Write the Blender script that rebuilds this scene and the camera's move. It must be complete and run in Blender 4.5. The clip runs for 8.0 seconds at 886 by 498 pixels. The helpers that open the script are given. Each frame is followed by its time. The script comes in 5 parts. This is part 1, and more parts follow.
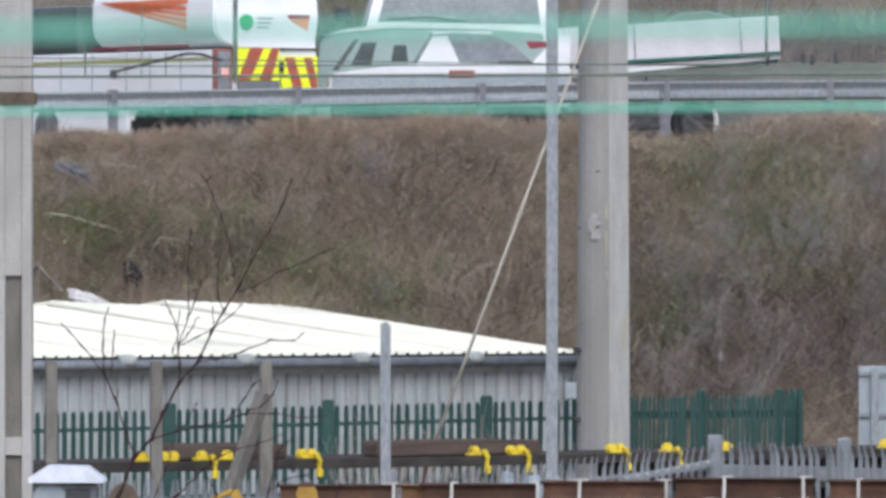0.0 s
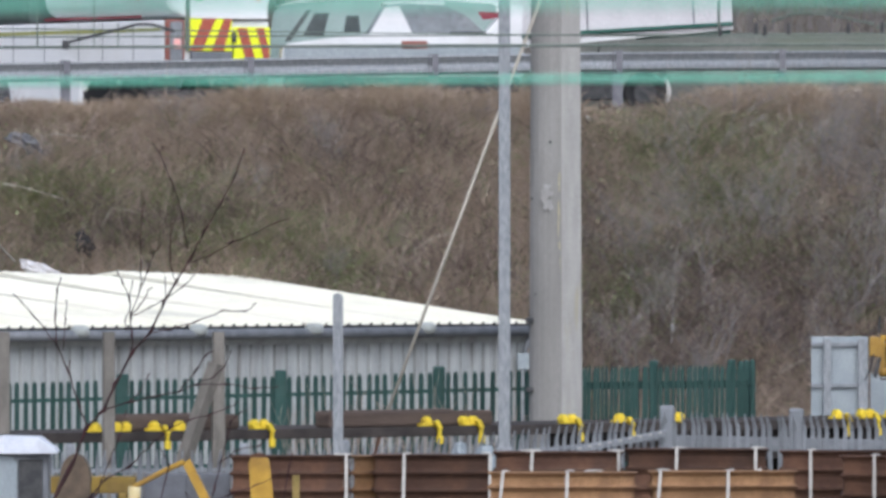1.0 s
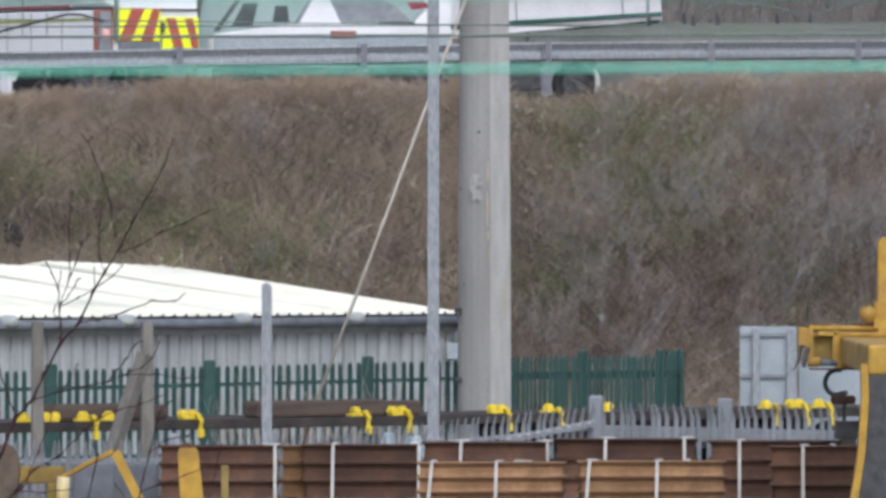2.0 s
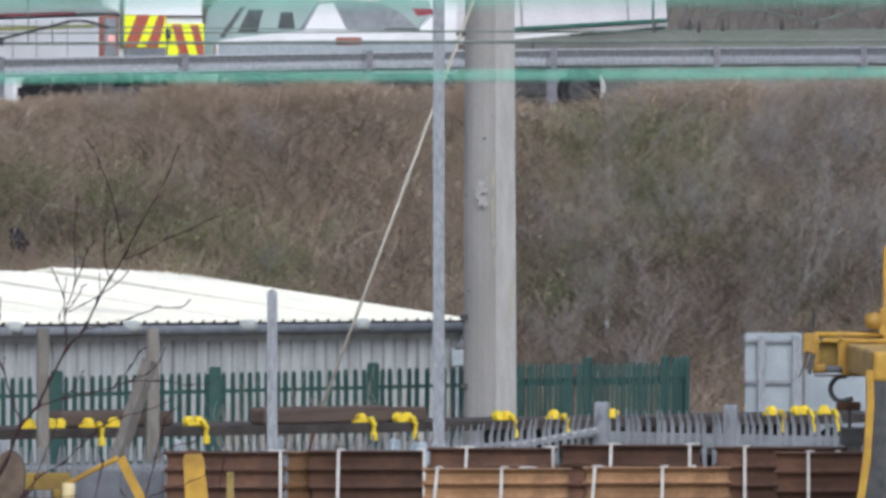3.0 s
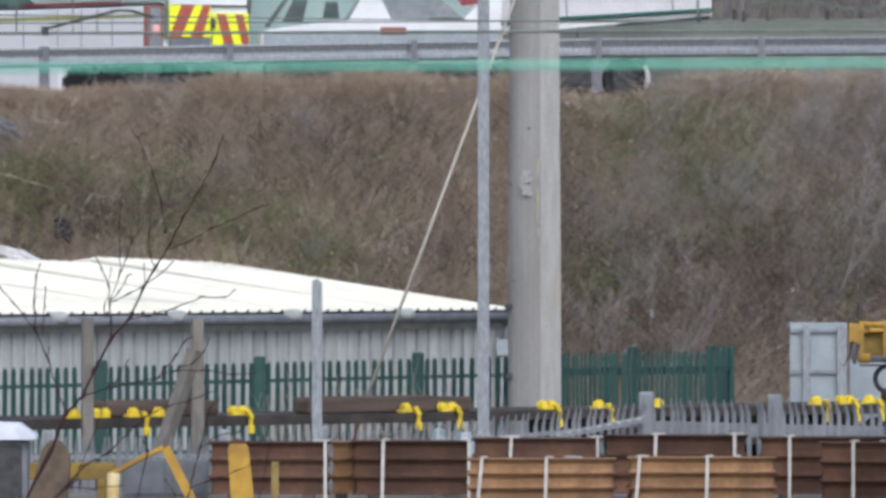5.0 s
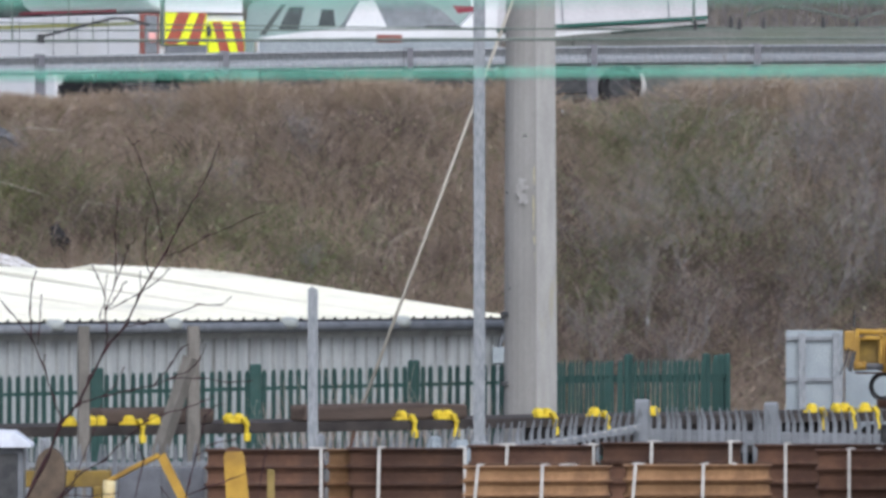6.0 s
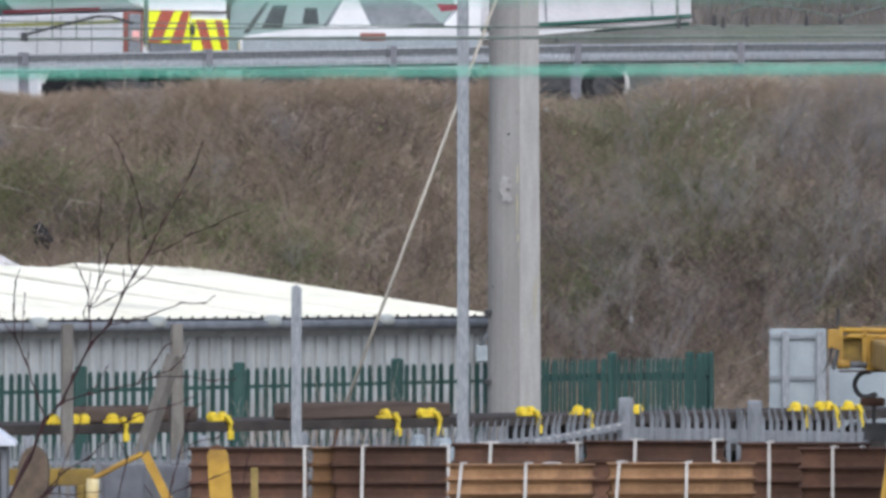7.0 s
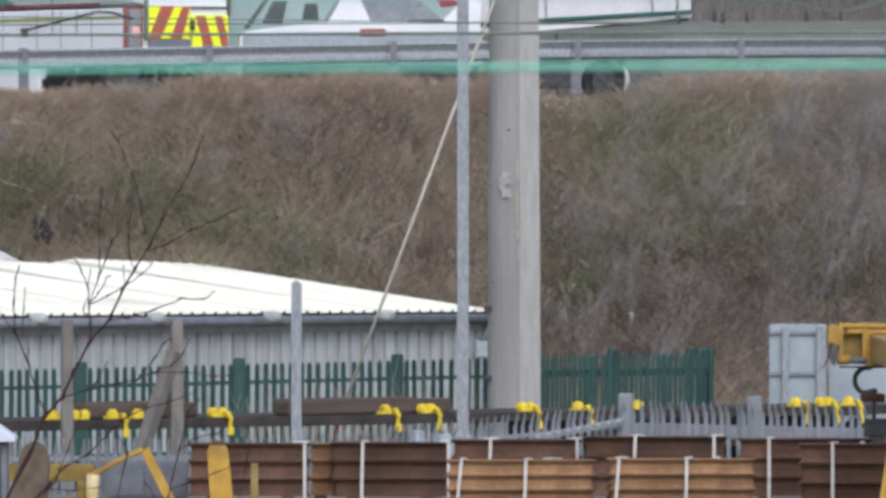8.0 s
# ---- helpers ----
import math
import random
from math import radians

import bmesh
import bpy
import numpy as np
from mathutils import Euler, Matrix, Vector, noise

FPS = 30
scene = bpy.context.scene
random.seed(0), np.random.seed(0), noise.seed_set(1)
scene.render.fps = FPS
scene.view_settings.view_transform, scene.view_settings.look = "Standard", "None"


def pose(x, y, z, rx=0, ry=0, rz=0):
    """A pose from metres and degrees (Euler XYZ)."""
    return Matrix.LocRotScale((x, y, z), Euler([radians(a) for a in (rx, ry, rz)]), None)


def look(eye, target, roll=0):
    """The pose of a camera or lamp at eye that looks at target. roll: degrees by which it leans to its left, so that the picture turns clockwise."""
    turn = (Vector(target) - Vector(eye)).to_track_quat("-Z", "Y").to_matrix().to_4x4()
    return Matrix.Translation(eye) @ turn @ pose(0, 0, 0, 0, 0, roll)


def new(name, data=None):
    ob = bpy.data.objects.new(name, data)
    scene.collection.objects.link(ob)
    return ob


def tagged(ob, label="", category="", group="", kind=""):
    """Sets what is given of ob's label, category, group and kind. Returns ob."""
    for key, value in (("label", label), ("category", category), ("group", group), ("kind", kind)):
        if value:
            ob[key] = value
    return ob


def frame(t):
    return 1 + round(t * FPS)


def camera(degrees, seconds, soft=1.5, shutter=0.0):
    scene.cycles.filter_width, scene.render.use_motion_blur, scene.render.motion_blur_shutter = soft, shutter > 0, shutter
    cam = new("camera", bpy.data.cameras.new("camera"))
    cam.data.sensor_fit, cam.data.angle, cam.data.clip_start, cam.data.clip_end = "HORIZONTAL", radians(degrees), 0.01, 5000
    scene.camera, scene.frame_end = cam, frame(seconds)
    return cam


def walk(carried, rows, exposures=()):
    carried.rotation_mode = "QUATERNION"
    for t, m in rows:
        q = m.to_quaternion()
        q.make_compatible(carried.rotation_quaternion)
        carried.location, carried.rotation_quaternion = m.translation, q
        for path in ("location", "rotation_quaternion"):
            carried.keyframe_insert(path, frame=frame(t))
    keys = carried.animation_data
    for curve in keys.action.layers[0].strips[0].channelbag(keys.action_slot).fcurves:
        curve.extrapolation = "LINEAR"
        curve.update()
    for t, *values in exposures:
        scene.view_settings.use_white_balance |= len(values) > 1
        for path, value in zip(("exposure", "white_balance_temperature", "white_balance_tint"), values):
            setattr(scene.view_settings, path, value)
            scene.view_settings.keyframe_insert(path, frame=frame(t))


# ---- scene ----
cam = camera(5.0, 8.0, soft=3.3)
cam.data.dof.use_dof = True
cam.data.dof.focus_distance = 128.0
cam.data.dof.aperture_fstop = 12.5
ROWS = [
    (0.0, look((0.0000, 0, 4.2700), (-1.5173, 172, 4.3917))),
    (0.5, look((0.0000, 0, 4.2700), (-1.0192, 172, 4.2595))),
    (1.0, look((0.0000, 0, 4.2700), (-0.7107, 172, 3.8936))),
    (1.5, look((0.0000, 0, 4.2700), (0.1101, 172, 3.7604))),
    (1.7, look((0.0000, 0, 4.2700), (0.4598, 172, 3.7240))),
    (2.8, look((0.0000, 0, 4.2700), (0.5173, 172, 3.8006))),
    (3.0, look((0.0000, 0, 4.2700), (0.4033, 172, 3.8342))),
    (3.5, look((0.0000, 0, 4.2700), (-0.1389, 172, 3.8342))),
    (4.0, look((0.0000, 0, 4.2700), (-0.2414, 172, 3.9070))),
    (4.5, look((0.0000, 0, 4.2700), (-0.2711, 172, 3.7470))),
    (4.7, look((0.0000, 0, 4.2700), (-0.3257, 172, 3.6282))),
    (5.8, look((0.0000, 0, 4.2700), (-0.3736, 172, 3.8006))),
    (6.0, look((0.0000, 0, 4.2700), (-0.2855, 172, 3.7901))),
    (6.5, look((0.0000, 0, 4.2700), (-0.0805, 172, 3.7911))),
    (7.0, look((0.0000, 0, 4.2700), (-0.0067, 172, 3.7604))),
    (7.5, look((0.0000, 0, 4.2700), (-0.0067, 172, 3.7164))),
    (8.0, look((0.0000, 0, 4.2700), (-0.0067, 172, 3.6876))),
]
walk(cam, ROWS, [(0.0, -0.04, 5700, 11.0), (8.0, -0.04, 5700, 11.0)])

# ---- world, sun, exposure ----
world = bpy.data.worlds.new("overcast_sky")
scene.world = world
world.use_nodes = True
wn, wl = world.node_tree.nodes, world.node_tree.links
sky = wn.new("ShaderNodeTexSky")
sky.sky_type, sky.sun_disc = "NISHITA", False
sky.sun_elevation, sky.sun_rotation = radians(42), radians(178)
sky.dust_density, sky.air_density = 5.0, 1.0
pale = wn.new("ShaderNodeHueSaturation")
pale.inputs["Saturation"].default_value = 0.55
wl.new(sky.outputs[0], pale.inputs["Color"])
wl.new(pale.outputs[0], wn["Background"].inputs["Color"])
wn["Background"].inputs["Strength"].default_value = 0.18
sun = new("sun", bpy.data.lights.new("sun", "SUN"))
sun.data.energy, sun.data.angle, sun.data.color = 0.85, radians(22), (1.0, 0.98, 0.95)
sun.matrix_world = look((50, -55, 75), (6, 20, 0))


# ---- materials ----
def material(name, a, b, rough=0.8, metal=0.0, scale=6.0, fine=60.0, bump=0.2, stain=None, amount=0.35, squash=(1, 1, 1), per=0.0, island=False, spec=0.3):
    """A worn surface: two colours mixed by a coarse noise, a fine grain, an optional stain, and relief."""
    m = bpy.data.materials.new(name)
    m.use_nodes = True
    n, l = m.node_tree.nodes, m.node_tree.links
    p = n["Principled BSDF"]
    co = n.new("ShaderNodeTexCoord")
    mp = n.new("ShaderNodeMapping")
    mp.inputs["Scale"].default_value = squash
    l.new(co.outputs["Object"], mp.inputs["Vector"])

    def nz(s, d):
        t = n.new("ShaderNodeTexNoise")
        t.inputs["Scale"].default_value, t.inputs["Detail"].default_value = s, d
        l.new(mp.outputs[0], t.inputs["Vector"])
        return t.outputs["Fac"]

    def mix(kind, fac, c1, c2):
        x = n.new("ShaderNodeMix")
        x.data_type, x.blend_type = "RGBA", kind
        for sock, value in ((x.inputs[0], fac), (x.inputs[6], c1), (x.inputs[7], c2)):
            if hasattr(value, "links") or hasattr(value, "is_linked"):
                l.new(value, sock)
            else:
                sock.default_value = value if isinstance(value, float) else (*value, 1)
        return x.outputs[2]

    def ramp(src, lo, hi):
        r = n.new("ShaderNodeMapRange")
        r.inputs[1].default_value, r.inputs[2].default_value = lo, hi
        l.new(src, r.inputs[0])
        return r.outputs[0]

    coarse, grain = nz(scale, 4), nz(fine, 3)
    col = mix("MIX", ramp(coarse, 0.35, 0.65), a, b)
    col = mix("OVERLAY", 0.35, col, grain)
    if stain:
        col = mix("MIX", ramp(nz(scale * 0.37, 6), 0.62 - amount * 0.3, 0.75), col, stain)
    if per > 0 or island:
        if island:
            r = n.new("ShaderNodeNewGeometry").outputs["Random Per Island"]
        else:
            r = n.new("ShaderNodeObjectInfo").outputs["Random"]
        hs = n.new("ShaderNodeHueSaturation")
        l.new(col, hs.inputs["Color"])
        rr = n.new("ShaderNodeMapRange")
        rr.inputs[3].default_value, rr.inputs[4].default_value = 1 - per, 1 + per
        l.new(r, rr.inputs[0])
        l.new(rr.outputs[0], hs.inputs["Value"])
        col = hs.outputs[0]
    l.new(col, p.inputs["Base Color"])
    p.inputs["Roughness"].default_value, p.inputs["Metallic"].default_value = rough, metal
    p.inputs["Specular IOR Level"].default_value = spec
    if bump:
        bp = n.new("ShaderNodeBump")
        bp.inputs["Strength"].default_value, bp.inputs["Distance"].default_value = bump, 0.02
        l.new(grain, bp.inputs["Height"])
        l.new(bp.outputs[0], p.inputs["Normal"])
    return m


def stems(name, palette):
    """Plant matter: each stem takes one colour of the palette."""
    m = bpy.data.materials.new(name)
    m.use_nodes = True
    n, l = m.node_tree.nodes, m.node_tree.links
    r = n.new("ShaderNodeValToRGB")
    r.color_ramp.interpolation = "CONSTANT"
    for i, c in enumerate(palette):
        e = r.color_ramp.elements[i] if i < 2 else r.color_ramp.elements.new(0)
        e.position, e.color = i / len(palette), (*c, 1)
    l.new(n.new("ShaderNodeNewGeometry").outputs["Random Per Island"], r.inputs[0])
    l.new(r.outputs[0], n["Principled BSDF"].inputs["Base Color"])
    n["Principled BSDF"].inputs["Roughness"].default_value = 0.9
    n["Principled BSDF"].inputs["Specular IOR Level"].default_value = 0.1
    return m


M = {}
M["yard"] = material("yard_ballast", (0.13, 0.12, 0.10), (0.20, 0.18, 0.16), 0.95, scale=0.6, fine=14, bump=0.6)
M["earth"] = material("bank_earth", (0.12, 0.10, 0.075), (0.165, 0.14, 0.105), 1.0, scale=0.7, fine=9, bump=0.8, stain=(0.07, 0.085, 0.035), amount=0.3)
M["asphalt"] = material("asphalt", (0.05, 0.05, 0.05), (0.075, 0.075, 0.075), 0.9, scale=1.5, fine=80, bump=0.3)
M["concrete"] = material("weathered_concrete", (0.33, 0.318, 0.30), (0.38, 0.366, 0.345), 0.9, scale=2, fine=40, bump=0.25, stain=(0.27, 0.258, 0.24), amount=0.35, squash=(1.6, 1.6, 0.7))
M["concrete_lit"] = material("lit_side_concrete", (0.33, 0.322, 0.302), (0.385, 0.375, 0.35), 0.9, scale=3, fine=40, bump=0.2, stain=(0.36, 0.32, 0.18), amount=0.2, squash=(2.5, 2.5, 0.5))
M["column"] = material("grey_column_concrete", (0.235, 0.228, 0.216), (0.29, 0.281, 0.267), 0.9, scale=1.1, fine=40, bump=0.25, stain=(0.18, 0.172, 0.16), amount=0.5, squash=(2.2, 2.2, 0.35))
M["locker"] = material("blue_grey_locker", (0.10, 0.105, 0.118), (0.135, 0.14, 0.155), 0.6, scale=4, fine=40, bump=0.1, stain=(0.09, 0.09, 0.095), amount=0.4)
M["concrete_pale"] = material("flaking_white_paint", (0.31, 0.305, 0.30), (0.40, 0.395, 0.385), 0.8, scale=9, fine=60, bump=0.1, stain=(0.27, 0.26, 0.245), amount=0.8)
M["cabinet_lid"] = material("blue_white_paint", (0.60, 0.63, 0.70), (0.68, 0.71, 0.77), 0.5, scale=5, fine=30, bump=0.05, stain=(0.45, 0.47, 0.52), amount=0.35)
M["concrete_old"] = material("old_dark_concrete", (0.145, 0.134, 0.118), (0.205, 0.19, 0.168), 0.95, scale=3, fine=30, bump=0.4, stain=(0.13, 0.125, 0.11), amount=0.4, squash=(2, 2, 0.8))
M["dull_white"] = material("dull_white_panel", (0.50, 0.49, 0.50), (0.57, 0.56, 0.57), 0.5, scale=1.5, fine=20, bump=0.0, stain=(0.42, 0.42, 0.41), amount=0.2)
M["moss_wall"] = material("grey_green_wall", (0.16, 0.168, 0.148), (0.21, 0.215, 0.195), 0.9, scale=1.2, fine=20, bump=0.2, stain=(0.15, 0.17, 0.13), amount=0.3)
M["brown_frame"] = material("red_brown_frame", (0.22, 0.085, 0.07), (0.28, 0.11, 0.09), 0.6, scale=5, fine=40, bump=0.0)
M["ochre"] = material("faded_ochre_paint", (0.20, 0.15, 0.05), (0.27, 0.20, 0.07), 0.8, scale=5, fine=40, bump=0.1)
M["cap"] = material("grey_green_cap", (0.30, 0.325, 0.31), (0.37, 0.39, 0.375), 0.7, scale=6, fine=40, bump=0.1, stain=(0.24, 0.25, 0.23), amount=0.4)
M["lichen"] = material("yellow_lichen", (0.40, 0.36, 0.20), (0.45, 0.41, 0.25), 0.95, scale=9, fine=60, bump=0.2)
M["cream"] = material("faded_cream_yellow", (0.52, 0.44, 0.24), (0.60, 0.53, 0.32), 0.6, scale=6, fine=40, bump=0.05, stain=(0.40, 0.27, 0.08), amount=0.4)
M["seam"] = material("grey_beige_roll", (0.66, 0.63, 0.53), (0.72, 0.69, 0.59), 0.6, scale=4, fine=40, bump=0.05)
M["galv_post"] = material("dark_zinc_post", (0.15, 0.15, 0.17), (0.20, 0.20, 0.22), 0.7, 0.2, scale=5, fine=40, bump=0.1)
M["galv"] = material("galvanised_steel", (0.195, 0.21, 0.225), (0.315, 0.33, 0.345), 0.6, 0.25, scale=9, fine=50, bump=0.1, stain=(0.24, 0.25, 0.27), amount=0.3, squash=(3, 3, 0.8))
M["galv_dull"] = material("dull_zinc_pales", (0.205, 0.218, 0.235), (0.275, 0.29, 0.31), 0.7, 0.2, scale=4, fine=40, bump=0.1, per=0.12)
M["green"] = material("green_paint", (0.025, 0.064, 0.056), (0.036, 0.083, 0.073), 0.7, scale=4, fine=50, bump=0.1, stain=(0.055, 0.08, 0.068), amount=0.3, per=0.15)
M["cladding"] = material("grey_white_cladding", (0.32, 0.335, 0.33), (0.40, 0.415, 0.405), 0.6, 0.0, scale=2, fine=30, bump=0.05, stain=(0.24, 0.24, 0.23), amount=0.35, squash=(3, 3, 0.5))
M["roof"] = material("white_roof_sheet", (0.745, 0.725, 0.60), (0.79, 0.77, 0.66), 0.55, 0.0, scale=1.5, fine=25, bump=0.03, stain=(0.58, 0.57, 0.49), amount=0.2)
M["gutter"] = material("dark_grey_plastic", (0.13, 0.14, 0.155), (0.19, 0.20, 0.215), 0.5, scale=4, fine=40, bump=0.05)
M["rust"] = material("rusted_steel", (0.066, 0.036, 0.026), (0.112, 0.06, 0.038), 0.9, 0.1, scale=3.5, fine=35, bump=0.4, stain=(0.06, 0.042, 0.035), amount=0.5, per=0.35)
M["rust_light"] = material("orange_brown_rust", (0.205, 0.118, 0.060), (0.285, 0.168, 0.086), 0.9, 0.1, scale=3.5, fine=35, bump=0.4, stain=(0.11, 0.065, 0.045), amount=0.35, per=0.2)
M["strap"] = material("white_strap", (0.43, 0.415, 0.385), (0.56, 0.54, 0.505), 0.7, scale=20, fine=80, bump=0.1)
M["yellow"] = material("yellow_paint", (0.34, 0.20, 0.028), (0.46, 0.28, 0.04), 0.5, scale=4, fine=40, bump=0.05, stain=(0.17, 0.10, 0.04), amount=0.6)
M["muddy_yellow"] = material("muddy_yellow_paint", (0.17, 0.115, 0.022), (0.25, 0.165, 0.03), 0.6, scale=5, fine=40, bump=0.1, stain=(0.10, 0.07, 0.035), amount=0.6)
M["car_white"] = material("road_film_white", (0.64, 0.65, 0.66), (0.71, 0.715, 0.72), 0.35, scale=1.2, fine=20, bump=0.0, stain=(0.46, 0.46, 0.45), amount=0.3, spec=0.5)
M["spigot"] = material("bright_yellow_paint", (0.66, 0.49, 0.03), (0.78, 0.60, 0.05), 0.5, scale=9, fine=60, bump=0.05, stain=(0.3, 0.2, 0.03), amount=0.2)
M["wagon"] = material("grimy_wagon_steel", (0.04, 0.035, 0.033), (0.075, 0.064, 0.058), 0.85, 0.2, scale=2, fine=30, bump=0.2)
M["timber"] = material("weathered_timber", (0.062, 0.046, 0.038), (0.11, 0.082, 0.066), 0.95, scale=2, fine=20, bump=0.4, squash=(0.3, 3, 3))
M["board"] = material("pale_blue_grey_board", (0.255, 0.292, 0.312), (0.31, 0.345, 0.362), 0.6, scale=2, fine=30, bump=0.04, stain=(0.25, 0.28, 0.30), amount=0.2)
M["white"] = material("white_vehicle_paint", (0.80, 0.81, 0.82), (0.85, 0.85, 0.85), 0.3, scale=1.2, fine=20, bump=0.0, stain=(0.72, 0.72, 0.70), amount=0.15, spec=0.5)
M["glass"] = material("tinted_glass", (0.05, 0.07, 0.075), (0.08, 0.10, 0.105), 0.08, scale=1, fine=9, bump=0.0, spec=0.8)
M["tyre"] = material("black_rubber", (0.012, 0.012, 0.014), (0.03, 0.03, 0.03), 0.85, scale=5, fine=40, bump=0.2)
M["red"] = material("red_reflective", (0.36, 0.09, 0.06), (0.42, 0.12, 0.08), 0.5, scale=5, fine=40, bump=0.0)
M["orange"] = material("orange_vinyl", (0.75, 0.20, 0.09), (0.82, 0.25, 0.12), 0.5, scale=5, fine=40, bump=0.0)
M["lime"] = material("fluorescent_yellow", (0.80, 0.86, 0.02), (0.86, 0.92, 0.03), 0.5, scale=5, fine=40, bump=0.0)
M["olive"] = material("olive_stripe", (0.33, 0.34, 0.10), (0.40, 0.40, 0.14), 0.5, scale=5, fine=40, bump=0.0)
M["patina"] = material("copper_patina", (0.15, 0.47, 0.34), (0.21, 0.56, 0.42), 0.6, scale=5, fine=40, bump=0.0)
M["wire"] = material("grey_green_wire", (0.10, 0.13, 0.11), (0.15, 0.18, 0.155), 0.6, scale=5, fine=40, bump=0.0)
M["dark"] = material("dark_steel", (0.04, 0.042, 0.045), (0.07, 0.07, 0.07), 0.7, scale=6, fine=40, bump=0.1)
M["bark"] = material("red_brown_bark", (0.018, 0.009, 0.010), (0.05, 0.018, 0.02), 0.8, scale=12, fine=70, bump=0.2)
M["rope"] = material("beige_stay", (0.47, 0.435, 0.365), (0.54, 0.505, 0.425), 0.8, scale=12, fine=70, bump=0.1)
M["white_trim"] = material("dark_green_paint", (0.02, 0.09, 0.07), (0.03, 0.12, 0.09), 0.6, scale=5, fine=40, bump=0.0)
M["bucket_rust"] = material("brown_worn_steel", (0.075, 0.058, 0.045), (0.135, 0.102, 0.072), 0.85, 0.1, scale=4, fine=40, bump=0.2)
M["maroon"] = material("maroon_vinyl", (0.22, 0.03, 0.05), (0.28, 0.05, 0.07), 0.5, scale=5, fine=40, bump=0.0)
M["leafgreen"] = material("green_vinyl", (0.05, 0.35, 0.12), (0.07, 0.42, 0.16), 0.5, scale=5, fine=40, bump=0.0)
M["van_green"] = material("green_grey_paint", (0.27, 0.36, 0.335), (0.32, 0.41, 0.385), 0.35, scale=2, fine=30, bump=0.0, spec=0.5)
M["glass_green"] = material("green_dark_panel", (0.07, 0.09, 0.085), (0.10, 0.12, 0.115), 0.3, scale=2, fine=30, bump=0.0, spec=0.5)
M["glass_grey"] = material("grey_tinted_glass", (0.20, 0.22, 0.24), (0.28, 0.30, 0.31), 0.12, scale=0.8, fine=9, bump=0.0, spec=0.7)
M["lamp_red"] = material("pale_red_lens", (0.85, 0.45, 0.42), (0.9, 0.55, 0.5), 0.3, scale=5, fine=40, bump=0.0)
M["scrub"] = stems("dead_scrub", [(0.405, 0.323, 0.253), (0.475, 0.385, 0.301), (0.547, 0.447, 0.351), (0.341, 0.275, 0.215), (0.462, 0.364, 0.291), (0.504, 0.423, 0.33), (0.398, 0.333, 0.263), (0.419, 0.364, 0.267)])
M["hollow_shade_scrub"] = stems("bramble_and_hollow_shade", [(0.176, 0.137, 0.126), (0.226, 0.177, 0.157), (0.151, 0.12, 0.108), (0.201, 0.169, 0.144)])
M["shrub"] = stems("bare_twigs", [(0.299, 0.278, 0.274), (0.357, 0.333, 0.335), (0.256, 0.238, 0.235), (0.32, 0.302, 0.296), (0.284, 0.278, 0.25), (0.335, 0.316, 0.304)])
M["leaf"] = stems("ivy_and_bramble_leaves", [(0.222, 0.256, 0.124), (0.27, 0.311, 0.15), (0.209, 0.232, 0.129), (0.308, 0.343, 0.161), (0.308, 0.287, 0.181), (0.29, 0.32, 0.19), (0.25, 0.29, 0.21)])
M["litter_leaf"] = stems("dead_leaves", [(0.20, 0.15, 0.115), (0.27, 0.215, 0.165), (0.15, 0.115, 0.09), (0.23, 0.18, 0.15), (0.30, 0.25, 0.19), (0.13, 0.11, 0.095)])
M["verge"] = stems("verge_grass", [(0.36, 0.33, 0.16), (0.42, 0.38, 0.20), (0.30, 0.29, 0.13), (0.46, 0.39, 0.24)])
M["stalk"] = stems("bare_stalks", [(0.396, 0.323, 0.275), (0.121, 0.093, 0.083), (0.336, 0.28, 0.247), (0.15, 0.1, 0.091), (0.202, 0.151, 0.128), (0.202, 0.165, 0.145), (0.306, 0.251, 0.224), (0.261, 0.201, 0.171)])
M["grass"] = stems("dry_grass", [(0.443, 0.352, 0.264), (0.477, 0.378, 0.282), (0.405, 0.323, 0.245), (0.388, 0.32, 0.226), (0.427, 0.336, 0.258)])


# ---- helpers for building ----
def part(name, bm, mat, parent=None, label="", smooth=False):
    """Links a bmesh as one mesh object, under a thing if one is given."""
    me = bpy.data.meshes.new(name)
    bmesh.ops.recalc_face_normals(bm, faces=bm.faces)
    bm.to_mesh(me)
    bm.free()
    me.materials.append(M[mat])
    if smooth:
        for poly in me.polygons:
            poly.use_smooth = True
    ob = new(name, me)
    if parent:
        ob.parent = parent
    if label:
        tagged(ob, label)
    return ob


def thing(name, label, category, at=(0, 0, 0), turn=0, group="", kind=""):
    e = new(name)
    e.matrix_world = pose(*at, 0, 0, turn)
    return tagged(e, label, category, group, kind)


def block(x0, x1, y0, y1, z0, z1, bevel=0.0, bm=None):
    bm = bm or bmesh.new()
    vs = [bm.verts.new((x, y, z)) for z in (z0, z1) for x, y in ((x0, y0), (x1, y0), (x1, y1), (x0, y1))]
    fs = [bm.faces.new([vs[i] for i in f]) for f in ((0, 3, 2, 1), (4, 5, 6, 7), (0, 1, 5, 4), (1, 2, 6, 5), (2, 3, 7, 6), (3, 0, 4, 7))]
    if bevel:
        es = list({e for f in fs for e in f.edges})
        bmesh.ops.bevel(bm, geom=es, offset=bevel, segments=2, affect="EDGES", profile=0.6)
    return bm


